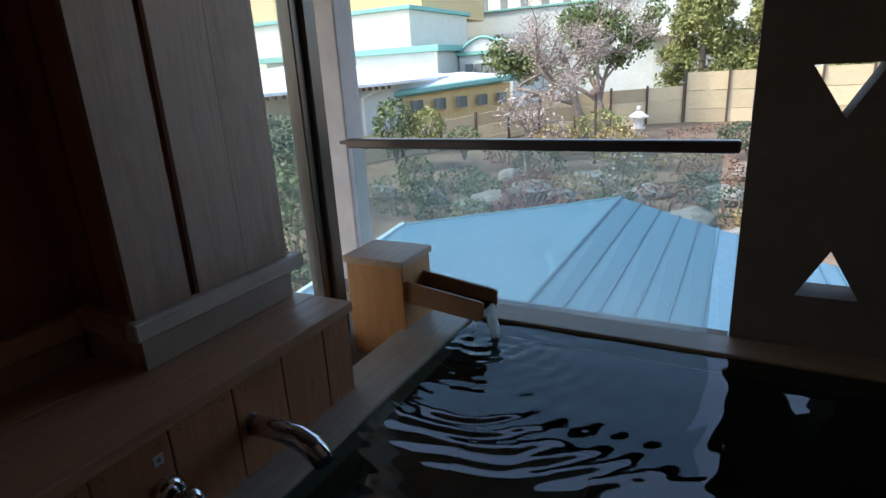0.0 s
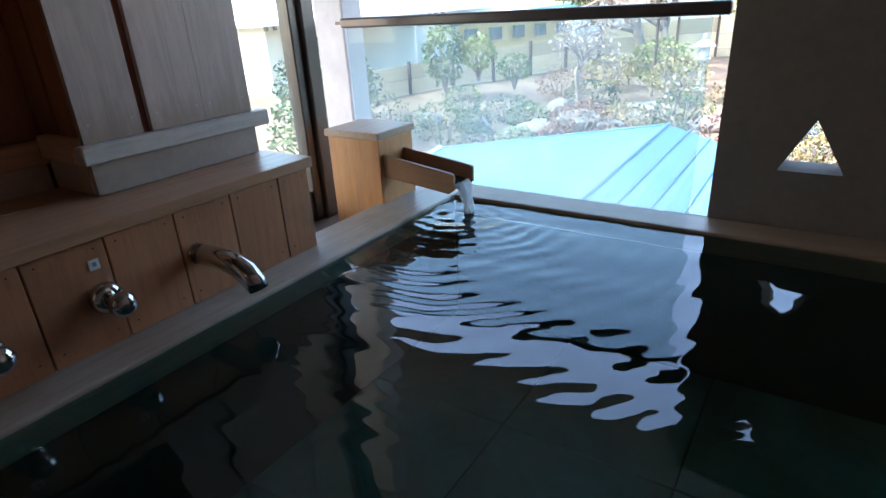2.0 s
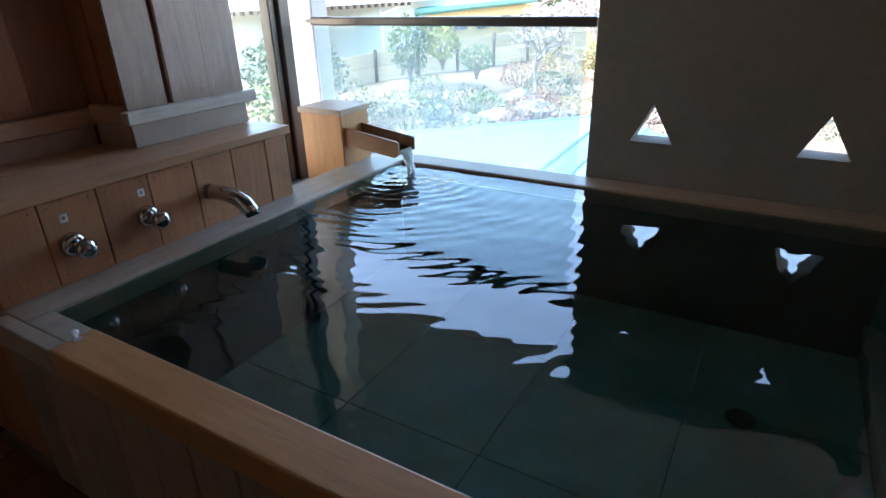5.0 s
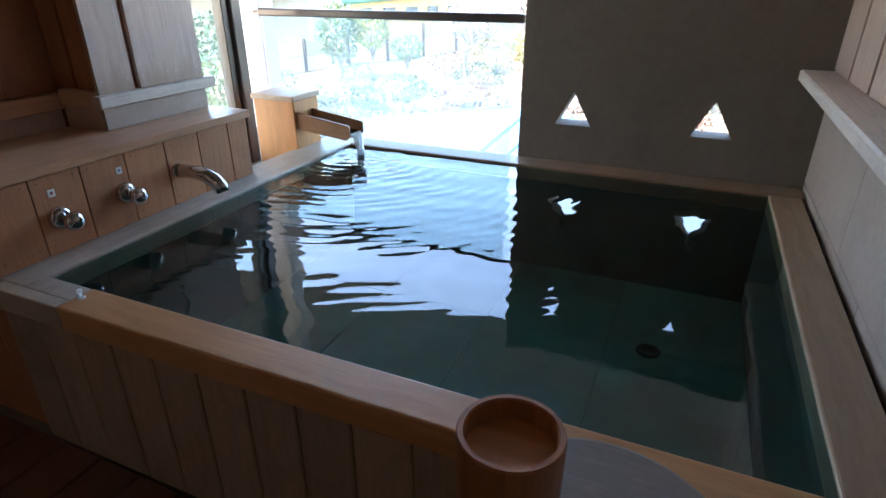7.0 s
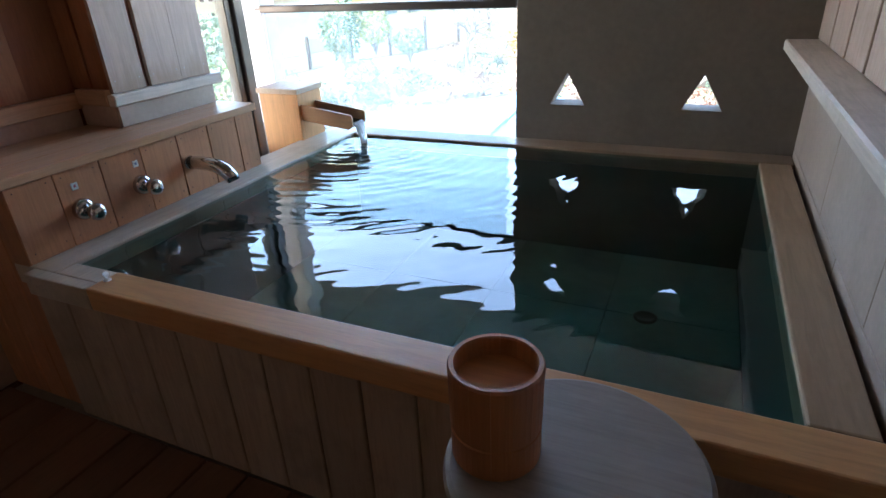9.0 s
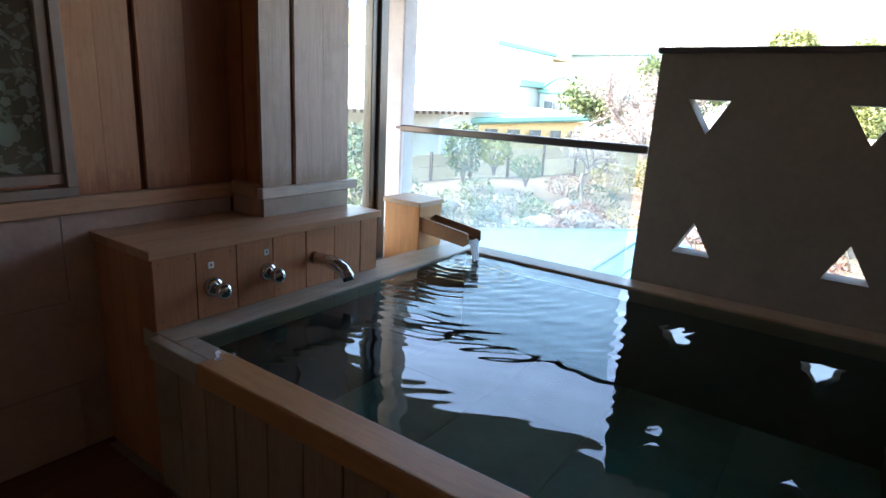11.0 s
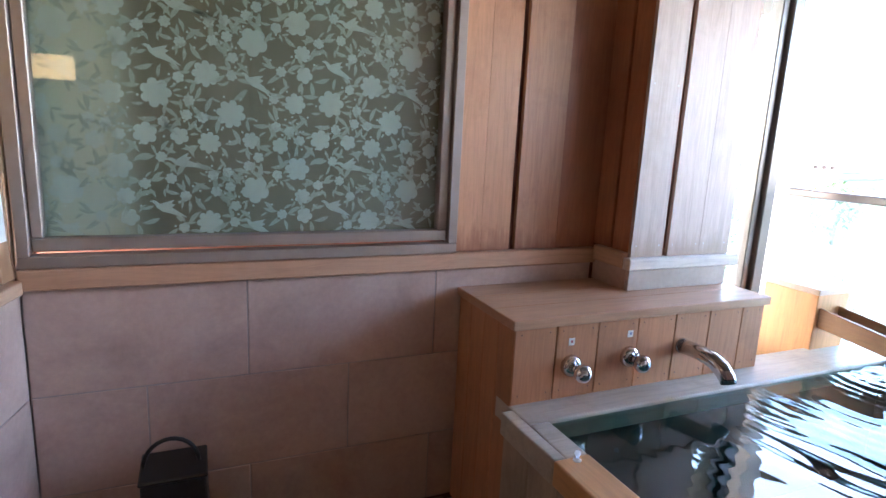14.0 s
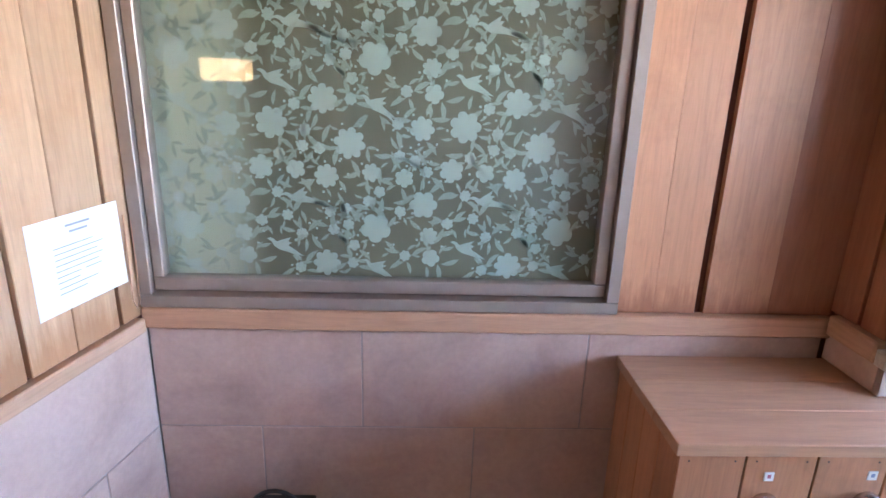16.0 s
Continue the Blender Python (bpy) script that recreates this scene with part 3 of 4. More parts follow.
# ---- tap ledge ----
LZ, LY1 = 0.824, 1.08
ledge = base("tap_ledge", (-0.2, 0.5, 0.0), "boxed wooden ledge carrying the bath taps", "ledge")
for i in range(3):
    x0 = XW + 0.013 + i * 0.133
    part("top_board", block(x0, 0.0 if i == 2 else x0 + 0.1325, 0.0, LY1, LZ - 0.03, LZ, 0.002), M_LEDGE, ledge)
SEAMS = (0.014, 0.162, 0.320, 0.480, 0.642, 0.799, 0.957, LY1 - 0.012)
for y, y2 in zip(SEAMS, SEAMS[1:]):
    fb = part("front_board", block(-0.03, -0.012, y, y2 - 0.003, RIM + 0.001, LZ - 0.031, 0.002), M_BOARD, ledge)
    for nail_y, nail_z in ((y + 0.022, LZ - 0.05), (y2 - 0.025, LZ - 0.05), (y + 0.022, RIM + 0.03), (y2 - 0.025, RIM + 0.03)):
        part("nail", lathe([(0, 0), (0.0024, 0), (0.0018, 0.0012), (0, 0.0014)], Matrix.Translation((-0.012, nail_y, nail_z)) @ pose(0, 0, 0, 0, 90, 0), 8), M_POST, fb)
for i in range(4):
    x = XW + 0.013 + i * 0.0955
    part("side_board", block(x, x + 0.0925, 0.013, 0.03, 0.004, LZ - 0.031, 0.002), M_BOARD, ledge)
part("end_board", block(XW + 0.013, -0.031, LY1 - 0.028, LY1 - 0.012, 0.5, LZ - 0.031, 0.002), M_BOARD, ledge)
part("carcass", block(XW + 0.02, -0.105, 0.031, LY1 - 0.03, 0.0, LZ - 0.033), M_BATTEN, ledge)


def valve(y, z, mark, label):
    v = base("tap_valve", (-0.012, y, z), label, "tap", "valves above the bath")
    m = Matrix.Translation((-0.012, y, z)) @ pose(0, 0, 0, 0, 90, 0)
    part("flange", lathe([(0, 0), (0.034, 0), (0.035, 0.004), (0.034, 0.016), (0.028, 0.024), (0.018, 0.027), (0, 0.026)], m, 28), M_CHROME, v, smooth=True)
    part("stem", lathe([(0, 0.026), (0.012, 0.026), (0.012, 0.04), (0, 0.04)], m, 20), M_CHROME, v, smooth=True)
    k = lathe([(0, 0.036), (0.014, 0.036), (0.017, 0.042), (0.025, 0.049), (0.0285, 0.059), (0.0285, 0.068), (0.024, 0.078), (0.014, 0.0845), (0, 0.086)], m, 28)
    bmesh.ops.transform(k, matrix=Matrix.Translation((0, 0.004, -0.004)), verts=k.verts)
    part("knob", k, M_CHROME, v, smooth=True)
    s = base("temperature_plate", (-0.012, y - 0.006, z + 0.076), "small white square plate with a coloured mark", "label", "plates above the valves")
    part("plate", block(-0.012, -0.0095, y - 0.012, y + 0.010, z + 0.065, z + 0.088, 0.0008), M_WHITE, s)
    part("mark", block(-0.0095, -0.009, y - 0.005, y + 0.003, z + 0.073, z + 0.082), mark, s)


valve(0.218, 0.66, M_RED, "chrome hot water valve on a wooden ledge")
valve(0.448, 0.664, M_BLUE, "chrome cold water valve on a wooden ledge")
sp = base("bath_spout", (-0.012, 0.678, 0.676), "curved chrome bath spout above the rim", "tap")
part("flange", lathe([(0, 0), (0.027, 0), (0.027, 0.005), (0.02, 0.012), (0, 0.012)], Matrix.Translation((-0.012, 0.678, 0.676)) @ pose(0, 0, 0, 0, 90, 0), 24), M_CHROME, sp, smooth=True)
pts = [(-0.004, 0.678, 0.676), (0.03, 0.679, 0.678), (0.075, 0.683, 0.677), (0.118, 0.688, 0.669), (0.148, 0.692, 0.653), (0.170, 0.695, 0.630), (0.176, 0.696, 0.614)]
part("pipe", tube(pts, [0.025, 0.025, 0.026, 0.0275, 0.028, 0.027, 0.024], 18), M_CHROME, sp, smooth=True)

# ---- pouring box ----
bx = base("water_box", (-0.19, 1.56, 0.42), "square cypress box feeding hot spring water", "box")
part("casing", block(-0.312, -0.073, 1.462, 1.662, 0.421, 0.782, 0.003), M_BOX, bx)
part("cap", block(-0.321, -0.065, 1.453, 1.671, 0.7825, 0.808, 0.003), M_BOX_TOP, bx, "pale wooden cap")


def trough_piece(y0, y1, profile):
    b = bmesh.new()
    f, g = [b.verts.new((x, y0, z)) for x, z in profile], [b.verts.new((x, y1, z)) for x, z in profile]
    b.faces.new(f)
    b.faces.new(g[::-1])
    for i in range(len(f)):
        j = (i + 1) % len(f)
        b.faces.new((f[i], f[j], g[j], g[i]))
    bmesh.ops.bevel(b, geom=b.edges, offset=0.0015, segments=1, affect="EDGES")
    return b


side_profile = [(-0.0725, 0.648), (0.20, 0.618), (0.222, 0.634), (0.222, 0.684), (0.212, 0.69), (-0.0725, 0.728)]
part("trough_side", trough_piece(1.478, 1.491, side_profile), M_TROUGH, bx)
part("trough_side", trough_piece(1.601, 1.614, side_profile), M_TROUGH, bx)
part("trough_floor", trough_piece(1.4915, 1.6005, [(-0.0725, 0.652), (0.205, 0.624), (0.205, 0.636), (-0.0725, 0.664)]), M_TROUGH, bx, "dark wet wooden trough")
part("trough_water", trough_piece(1.4918, 1.6002, [(-0.072, 0.6645), (0.204, 0.6365), (0.209, 0.642), (-0.072, 0.674)]), M_WATER, bx)
pour = bmesh.new()
rp = random.Random(8)
for k in range(11):
    y = 1.515 + 0.065 * k / 10
    pts, rad = [], []
    v = 0.04 + rp.random() * 0.07
    for s in range(9):
        f = s / 8
        tt = 0.155 * f
        pts.append((0.21 + v * tt * 2.2 + 0.004 * rp.random(), y + (1.545 - y) * f * 0.6 + rp.uniform(-0.004, 0.004), 0.64 - 0.098 * f * f - 0.004 * f))
        rad.append(0.007 * (1 - 0.45 * f) + rp.random() * 0.003)
    tube(pts, rad, 7, pour)
part("water_stream", pour, M_POUR, bx, "clear falling water", True, "stuff")

# ---- loose things in the room ----
table = base("round_table", (1.668, -0.195, 0.0), "small round grey wooden table beside the bath", "table")
part("tabletop", lathe([(0, 0.568), (0.192, 0.568), (0.205, 0.574), (0.208, 0.584), (0.204, 0.596), (0.196, 0.6), (0, 0.6)], Matrix.Translation((1.668, -0.195, 0)), 64), M_STOOL, table)
for k in range(3):
    a = 0.9 + k * 2.094
    part("leg", tube([(1.668 + 0.16 * math.cos(a), -0.195 + 0.16 * math.sin(a), 0.001), (1.668 + 0.12 * math.cos(a), -0.195 + 0.12 * math.sin(a), 0.569)], [0.014, 0.018], 12), M_STOOL, table, smooth=True)
bk = base("wooden_bucket", (1.544, -0.213, 0.6), "round reddish wooden bath bucket with a carved band", "bucket")
for k in range(14):
    b = bmesh.new()
    prof = [(0.060, 0.601), (0.071, 0.601), (0.0715, 0.655), (0.0695, 0.657), (0.0695, 0.661), (0.072, 0.663), (0.0735, 0.768), (0.0715, 0.772), (0.0645, 0.772), (0.063, 0.768)]
    rings = []
    for s_ in range(4):
        a = 2 * math.pi * (k + 0.004 + 0.992 * s_ / 3) / 14
        rings.append([b.verts.new((1.544 + r * math.cos(a), -0.213 + r * math.sin(a), z)) for r, z in prof])
    for p, q in zip(rings, rings[1:]):
        for i in range(len(prof)):
            j = (i + 1) % len(prof)
            b.faces.new((p[i], p[j], q[j], q[i]))
    b.faces.new(rings[0][::-1])
    b.faces.new(rings[-1])
    part("stave", b, M_BUCKET, bk)
part("bottom", lathe([(0, 0.725), (0.0628, 0.725), (0.0628, 0.737), (0, 0.737)], Matrix.Translation((1.544, -0.213, 0)), 40), M_BUCKET_IN, bk)

NX0, NZ = -0.352, 1.032
notice = base("paper_notice", (-0.25, YS + 0.005, NZ), "white printed paper notice pinned to the boards", "notice")
b = block(NX0, NX0 + 0.26, YS + 0.0045, YS + 0.0055, NZ, NZ + 0.205)
bmesh.ops.subdivide_edges(b, edges=b.edges, cuts=6, use_grid_fill=True)
for v in b.verts:
    v.co.y += 0.004 * (0.5 + 0.5 * math.sin(v.co.x * 14)) * (NZ + 0.205 - v.co.z) / 0.2
part("sheet", b, M_PAPER, notice)
rb = random.Random(3)
for k, (x0, x1, z) in enumerate([(-0.245, -0.165, 1.206), (-0.235, -0.175, 1.192)] + [(-0.12 - 0.0, -0.12 - 0.07 - 0.07 * rb.random(), 1.165 - 0.0125 * i) for i in range(9)] + [(-0.21, -0.24 - 0.04 * rb.random(), 1.165 - 0.0125 * i) for i in range(6)]):
    part("text_line", block(min(x0, x1) * 0.88 + NX0 + 0.31, max(x0, x1) * 0.88 + NX0 + 0.31, YS + 0.0098, YS + 0.0101, z + NZ - 1.025, z + NZ - 1.025 + (0.005 if k < 2 else 0.0022)), M_INK, notice)
cord = base("hanging_cord", (-0.37, YS + 0.01, 0.95), "thin brown cord hanging in the corner", "cord")
part("cord_loop", tube([(-0.392, YS + 0.010, 1.9), (-0.388, YS + 0.011, 1.5), (-0.385, YS + 0.012, 1.1), (-0.378, YS + 0.014, 0.97), (-0.366, YS + 0.014, 0.955), (-0.356, YS + 0.013, 0.98), (-0.362, YS + 0.011, 1.2)], 0.0022, 6), M_TRIM, cord, smooth=True)

notice.matrix_basis = SKEW @ notice.matrix_basis
cord.matrix_basis = SKEW @ cord.matrix_basis

bag = base("black_box_bag", (-0.27, -0.917, 0.0), "tall black box with a hoop handle standing on the floor", "bag")
b = block(-0.35, -0.2, -1.0, -0.835, 0.001, 0.381, 0.006, seg=2)
for v in b.verts:
    if v.co.z < 0.2:
        v.co.y += (v.co.y + 0.917) * 0.22
part("body", b, M_BLACK, bag)
part("lid", block(-0.356, -0.194, -1.005, -0.83, 0.3815, 0.393, 0.004), M_BLACK, bag)
part("handle", tube([(-0.275, -0.925 + 0.072 * math.cos(a), 0.391 + 0.08 * math.sin(a)) for a in [math.pi * i / 14 for i in range(15)]], 0.006, 10), M_BLACK, bag, smooth=True)
part("front_label", block(-0.1995, -0.199, -0.965, -0.855, 0.16, 0.30), M_WHITE, bag, "pale grey panel")

lamp = base("wall_lamp", (0.74, YS, 1.5), "warm glowing wall lamp with a paper shade", "lamp")
M_GLOW, gn, gl_, gb = shader("lamp_paper")
gb.inputs["Base Color"].default_value = (0.9, 0.75, 0.5, 1)
gb.inputs["Emission Color"].default_value = (1.0, 0.66, 0.30, 1)
gb.inputs["Emission Strength"].default_value = LAMP
part("shade", block(0.66, 0.80, YS - 0.21, YS - 0.03, 1.50, 1.59, 0.004), M_GLOW, lamp, "glowing cream paper shade")
part("bracket", block(0.70, 0.76, YS - 0.39, YS - 0.211, 1.52, 1.56, 0.003), M_BRONZE, lamp)

grip = base("wall_fitting", (XE, 0.36, 0.9), "small dark round fitting on the tiled wall", "fitting")
part("ring", lathe([(0, 0), (0.034, 0), (0.034, 0.006), (0.028, 0.009), (0.025, 0.003), (0, 0.003)], Matrix.Translation((XE, 0.345, 0.89)) @ pose(0, 0, 0, 0, -90, 0), 24), M_POST, grip, smooth=True)
# ---- garden and buildings ----
M_GROUND = stone("garden_earth", [(0.10, 0.075, 0.05), (0.17, 0.125, 0.085), (0.25, 0.19, 0.13)], 1.2, 0.95, 0.6, False, 0.05)
M_ROOF = plain("blue_roof_metal", (0.09, 0.2, 0.265), 0.45, 0.1)
M_SEAM = plain("roof_seam", (0.065, 0.16, 0.22), 0.5)
M_ROOFTRIM = plain("roof_edge", (0.42, 0.55, 0.58), 0.5)
M_FENCE = wood("bamboo_fence", (0.62, 0.50, 0.31), "x", 0.7, (0.45, 0.34, 0.2), 0.4)
M_FPOST = plain("fence_post", (0.09, 0.06, 0.045), 0.7)
M_WALL = stone("cream_render", [(0.56, 0.53, 0.44), (0.63, 0.6, 0.5), (0.67, 0.63, 0.54)], 0.5, 0.85, 0.1, False)
M_WALL2 = stone("green_grey_render", [(0.46, 0.5, 0.46), (0.52, 0.56, 0.52), (0.56, 0.6, 0.55)], 0.4, 0.85, 0.1, False)
M_COPPER = plain("green_copper", (0.17, 0.38, 0.33), 0.6)
M_WHITEROOF = plain("white_roof", (0.72, 0.74, 0.76), 0.5)
M_YELLOW = plain("ochre_render", (0.62, 0.46, 0.22), 0.8)
M_PANE = plain("dark_window", (0.16, 0.18, 0.17), 0.2)
M_BARK = stone("bark", [(0.11, 0.085, 0.065), (0.2, 0.16, 0.13), (0.3, 0.26, 0.22)], 8, 0.9, 0.5)
M_ROCK = stone("garden_rock", [(0.12, 0.115, 0.10), (0.2, 0.19, 0.17), (0.29, 0.275, 0.25)], 3, 0.85, 0.6)
M_LANT = stone("lantern_stone", [(0.42, 0.41, 0.38), (0.52, 0.51, 0.48), (0.6, 0.59, 0.56)], 6, 0.85, 0.4)


def foliage(name, a, c):
    m, n, l, b = shader(name)
    g = n.new("ShaderNodeNewGeometry")
    l.new(ramp(n, l, g.outputs["Random Per Island"], [(0.0, a), (1.0, c)]), b.inputs["Base Color"])
    b.inputs["Roughness"].default_value = 0.65
    return m


M_LEAF = foliage("leaf_green", (0.045, 0.08, 0.03), (0.16, 0.2, 0.08))
M_CONIFER = foliage("conifer_green", (0.13, 0.16, 0.045), (0.32, 0.32, 0.11))
M_EVERGREEN = foliage("evergreen_leaf", (0.07, 0.11, 0.035), (0.2, 0.24, 0.09))
M_PINE = foliage("pine_green", (0.03, 0.055, 0.03), (0.09, 0.13, 0.07))
M_AZALEA = foliage("winter_azalea", (0.10, 0.05, 0.035), (0.26, 0.14, 0.09))
M_TWIG = foliage("grey_twigs", (0.26, 0.21, 0.18), (0.46, 0.39, 0.345))
M_DRY = foliage("dry_shrub", (0.2, 0.15, 0.06), (0.34, 0.27, 0.12))

ys = [-60, -4, 3, 6, 8.2, 10, 12, 14, 16, 18, 20, 22, 26, 34, 60, 140, 600]
xs2 = [-600, -150, -50, -28, -20, -15, -12, -10, -8, -6.5, -5, -3.5, -2, -0.5, 1, 2.5, 4, 6, 10, 20, 60, 200, 600]


def ground_z(x, y):
    g = -2.9 if y < 6 else min(-0.45, -1.25 + (y - 9.0) * 0.062)
    if 6 <= y < 9:
        g = -2.9 + (y - 6) / 3 * 1.6
    bump_ = 0.16 * noise.noise(Vector((x * 0.6, y * 0.6, 0))) if 9 < y < 21 and -13 < x < 8 else 0
    return g + bump_ - 0.02 * max(0.0, min(y, 30.0) - 6.0)


gb_ = bmesh.new()
gv = [[gb_.verts.new((x, y, ground_z(x, y))) for y in ys] for x in xs2]
for i in range(len(xs2) - 1):
    for j in range(len(ys) - 1):
        gb_.faces.new((gv[i][j], gv[i + 1][j], gv[i + 1][j + 1], gv[i][j + 1]))
structure("ground", gb_, M_GROUND, "brown winter garden earth sloping up to a fence", "ground", True)
structure("own_building_base", block(-0.8, 2.32, -1.5, 1.93, -3.0, -0.252), M_PLASTER, "plain base wall under the bath room", "wall")

# blue metal roof below the balustrade
roof = base("blue_metal_roof", (-0.4, 5.0, -1.0), "low pale blue sheet metal hip roof", "roof")
A, L1, L2 = Vector((-0.48, 7.76, -0.37)), Vector((-3.34, 6.67, -0.68)), Vector((-4.4, 2.2, -1.75))
N, R1, R2 = Vector((-1.0, 2.2, -1.08)), Vector((3.2, 9.16, -1.8)), Vector((4.2, 2.2, -1.95))


def slab(pts, d, bm=None):
    b = bm or bmesh.new()
    t = [b.verts.new(p) for p in pts]
    u = [b.verts.new(Vector(p) - Vector((0, 0, d))) for p in pts]
    b.faces.new(t)
    b.faces.new(u[::-1])
    for i in range(len(pts)):
        j = (i + 1) % len(pts)
        b.faces.new((t[j], t[i], u[i], u[j]))
    return b


part("roof_face", slab([A, L1, L2, N], 0.05), M_ROOF, roof)
for k in range(15):
    part("roof_sheet", slab([A.lerp(R1, k / 15), N.lerp(R2, k / 15), N.lerp(R2, (k + 1) / 15), A.lerp(R1, (k + 1) / 15)], 0.05), M_ROOF, roof)
for k in range(1, 15):
    p = A.lerp(R1, k / 15)
    q = N.lerp(R2, k / 15)
    part("seam", tube([p + Vector((0, 0, 0.012)), q + Vector((0, 0, 0.008))], 0.013, 6), M_SEAM, roof)
part("hip_cap", tube([A + Vector((0, 0, 0.01)), N + Vector((0, 0, 0.01))], 0.024, 6), M_SEAM, roof)
part("eave_edge", tube([L1, L2], 0.05, 6), M_ROOFTRIM, roof, "pale eave edge")
part("ridge_edge", tube([A, L1], 0.02, 6), M_ROOF, roof)
part("under_wall", slab([Vector((-3.6, 6.0, -1.2)), Vector((-3.8, 3.0, -1.6)), Vector((3.2, 3.0, -1.6)), Vector((2.6, 7.5, -1.2))], 1.8), M_WALL, roof)

# fences


def fence(p, q, h, n, post_h=0.08, rails=3):
    p, q = Vector(p) - Vector((0, 0, 0.4)), Vector(q) - Vector((0, 0, 0.4))
    f = base("garden_fence", (p + q) / 2, "ochre bamboo fence with dark posts", "fence", "garden fences")
    side = (q - p).cross(Vector((0, 0, 1))).normalized() * 0.05
    if side.y > 0:
        side = -side
    for i in range(n):
        a, c = p.lerp(q, i / n), p.lerp(q, (i + 1) / n)
        for r in range(rails):
            z0, z1 = h * r / rails + 0.01, h * (r + 1) / rails - 0.01
            part("panel", slab([a + side * 0.4 + Vector((0, 0, z1)), c + side * 0.4 + Vector((0, 0, z1)), c - side * 0.4 + Vector((0, 0, z1)), a - side * 0.4 + Vector((0, 0, z1))], z1 - z0), M_FENCE, f)
    for i in range(n + 1):
        a = p.lerp(q, i / n) + side
        part("post", block(a.x - 0.035, a.x + 0.035, a.y - 0.035, a.y + 0.035, a.z - 0.3, a.z + h + post_h), M_FPOST, f)


fence((-1.0, 21.8, -0.55), (7.0, 22.6, -0.55), 1.85, 6)
fence((-5.6, 19.9, -0.65), (-1.05, 21.75, -0.55), 1.42, 4)
fence((-9.6, 12.2, -1.15), (-5.65, 19.85, -0.65), 1.2, 6)

# low pavilion with white roof
pav = base("garden_pavilion", (-12.5, 17, 0), "low cream pavilion with a wide white hipped roof", "building")
part("wall", block(-17.5, -9.0, 16.7, 24.0, -1.0, 1.55), M_WALL2, pav)
part("wall_side", block(-17.5, -11.6, 12.5, 16.69, -1.0, 1.45), M_WALL, pav)
e = [Vector((-8.24, 17.67, 1.53)), Vector((-10.6, 11.6, 1.42)), Vector((-19, 12.0, 1.5)), Vector((-19, 25, 1.6)), Vector((-9.4, 25, 1.6))]
top = [Vector((-12.4, 17.9, 2.4)), Vector((-14.5, 21, 2.5))]
for tri in ((e[0], top[0], e[1]), (e[1], top[0], top[1]), (e[1], top[1], e[2]), (e[2], top[1], e[3]), (e[3], top[1], e[4]), (e[4], top[1], top[0]), (e[4], top[0], e[0])):
    part("roof_face", slab(list(tri), 0.1), M_WHITEROOF, pav, "white metal roof")
for k in range(24):
    p = e[0].lerp(e[1], (k + 0.5) / 24)
    part("rafter_end", block(p.x - 0.12, p.x - 0.02, p.y - 0.04, p.y + 0.04, p.z - 0.22, p.z - 0.11), M_FPOST, pav)
part("downpipe", tube([(-8.62, 17.4, 1.3), (-8.9, 16.62, 1.05), (-8.9, 16.62, -0.7)], 0.05, 8), M_WALL, pav)

# wing with green eave
wing = base("garden_wing", (-8.5, 22, 0), "low ochre wing with a green copper eave", "building")
part("wall", slab([Vector((-9.55, 19.4, 1.0)), Vector((-7.2, 24.8, 1.2)), Vector((-10.5, 26.0, 1.2)), Vector((-12.5, 20.6, 1.0))], 2.0), M_YELLOW, wing)
part("roof", slab([Vector((-9.7, 18.9, 1.18)), Vector((-6.9, 24.9, 1.5)), Vector((-9.9, 25.6, 1.75)), Vector((-12.6, 19.8, 1.6))], 0.14), M_WHITEROOF, wing)
part("eave", tube([(-9.72, 18.86, 1.08), (-6.88, 24.86, 1.42)], 0.15, 6), M_COPPER, wing, "green copper eave")
for k in range(5):
    p = Vector((-9.5, 19.36, 0)).lerp(Vector((-7.15, 24.76, 0)), (k + 0.5) / 5)
    part("window", block(p.x - 0.04, p.x + 0.1, p.y - 0.42, p.y + 0.42, 0.35, 0.8), M_PANE, wing)

# main building in steps
bld = base("main_building", (-14, 28, 0), "stepped pale render building with green copper edges", "building")


def storey(x0, x1, y0, y1, z0, z1, mat, eave=0.25, edge=0.16):
    part("wall", block(x0, x1, y0, y1, z0, z1), mat, bld)
    part("copper_edge", block(x0 - eave, x1 + eave, y0 - eave, y1 + eave, z1 + 0.002, z1 + edge, 0.02), M_COPPER, bld, "green copper edge")


storey(-22, -11.2, 25.2, 32, -1, 3.0, M_WALL2, 0.35, 0.3)
storey(-26, -13.1, 26.2, 33, 3.31, 5.1, M_WALL, 0.2, 0.2)
storey(-11.1, -8.2, 27.6, 33, -1, 2.75, M_WALL2, 0.15, 0.2)
storey(-30, 12, 42, 55, -1, 6.0, M_WALL2, 0.2, 0.15)
part("upper_block", block(-29, -15, 31, 40, 5.31, 8.3), M_YELLOW, bld, "ochre upper storey")
pts = [(-10.9 + 2.4 * i / 12, 0.62 * math.sin(math.pi * i / 12) ** 0.8) for i in range(13)]
arch = bmesh.new()
f_, g_ = [arch.verts.new((x, 27.5, 2.96 + z)) for x, z in pts], [arch.verts.new((x, 30.5, 2.96 + z)) for x, z in pts]
arch.faces.new(f_)
arch.faces.new(g_[::-1])
for i in range(12):
    arch.faces.new((f_[i], f_[i + 1], g_[i + 1], g_[i]))
part("arched_gable", arch, M_WALL2, bld)
part("arch_edge", tube([(x, 27.42, 2.98 + z) for x, z in pts], 0.07, 6), M_COPPER, bld, "green copper edge")
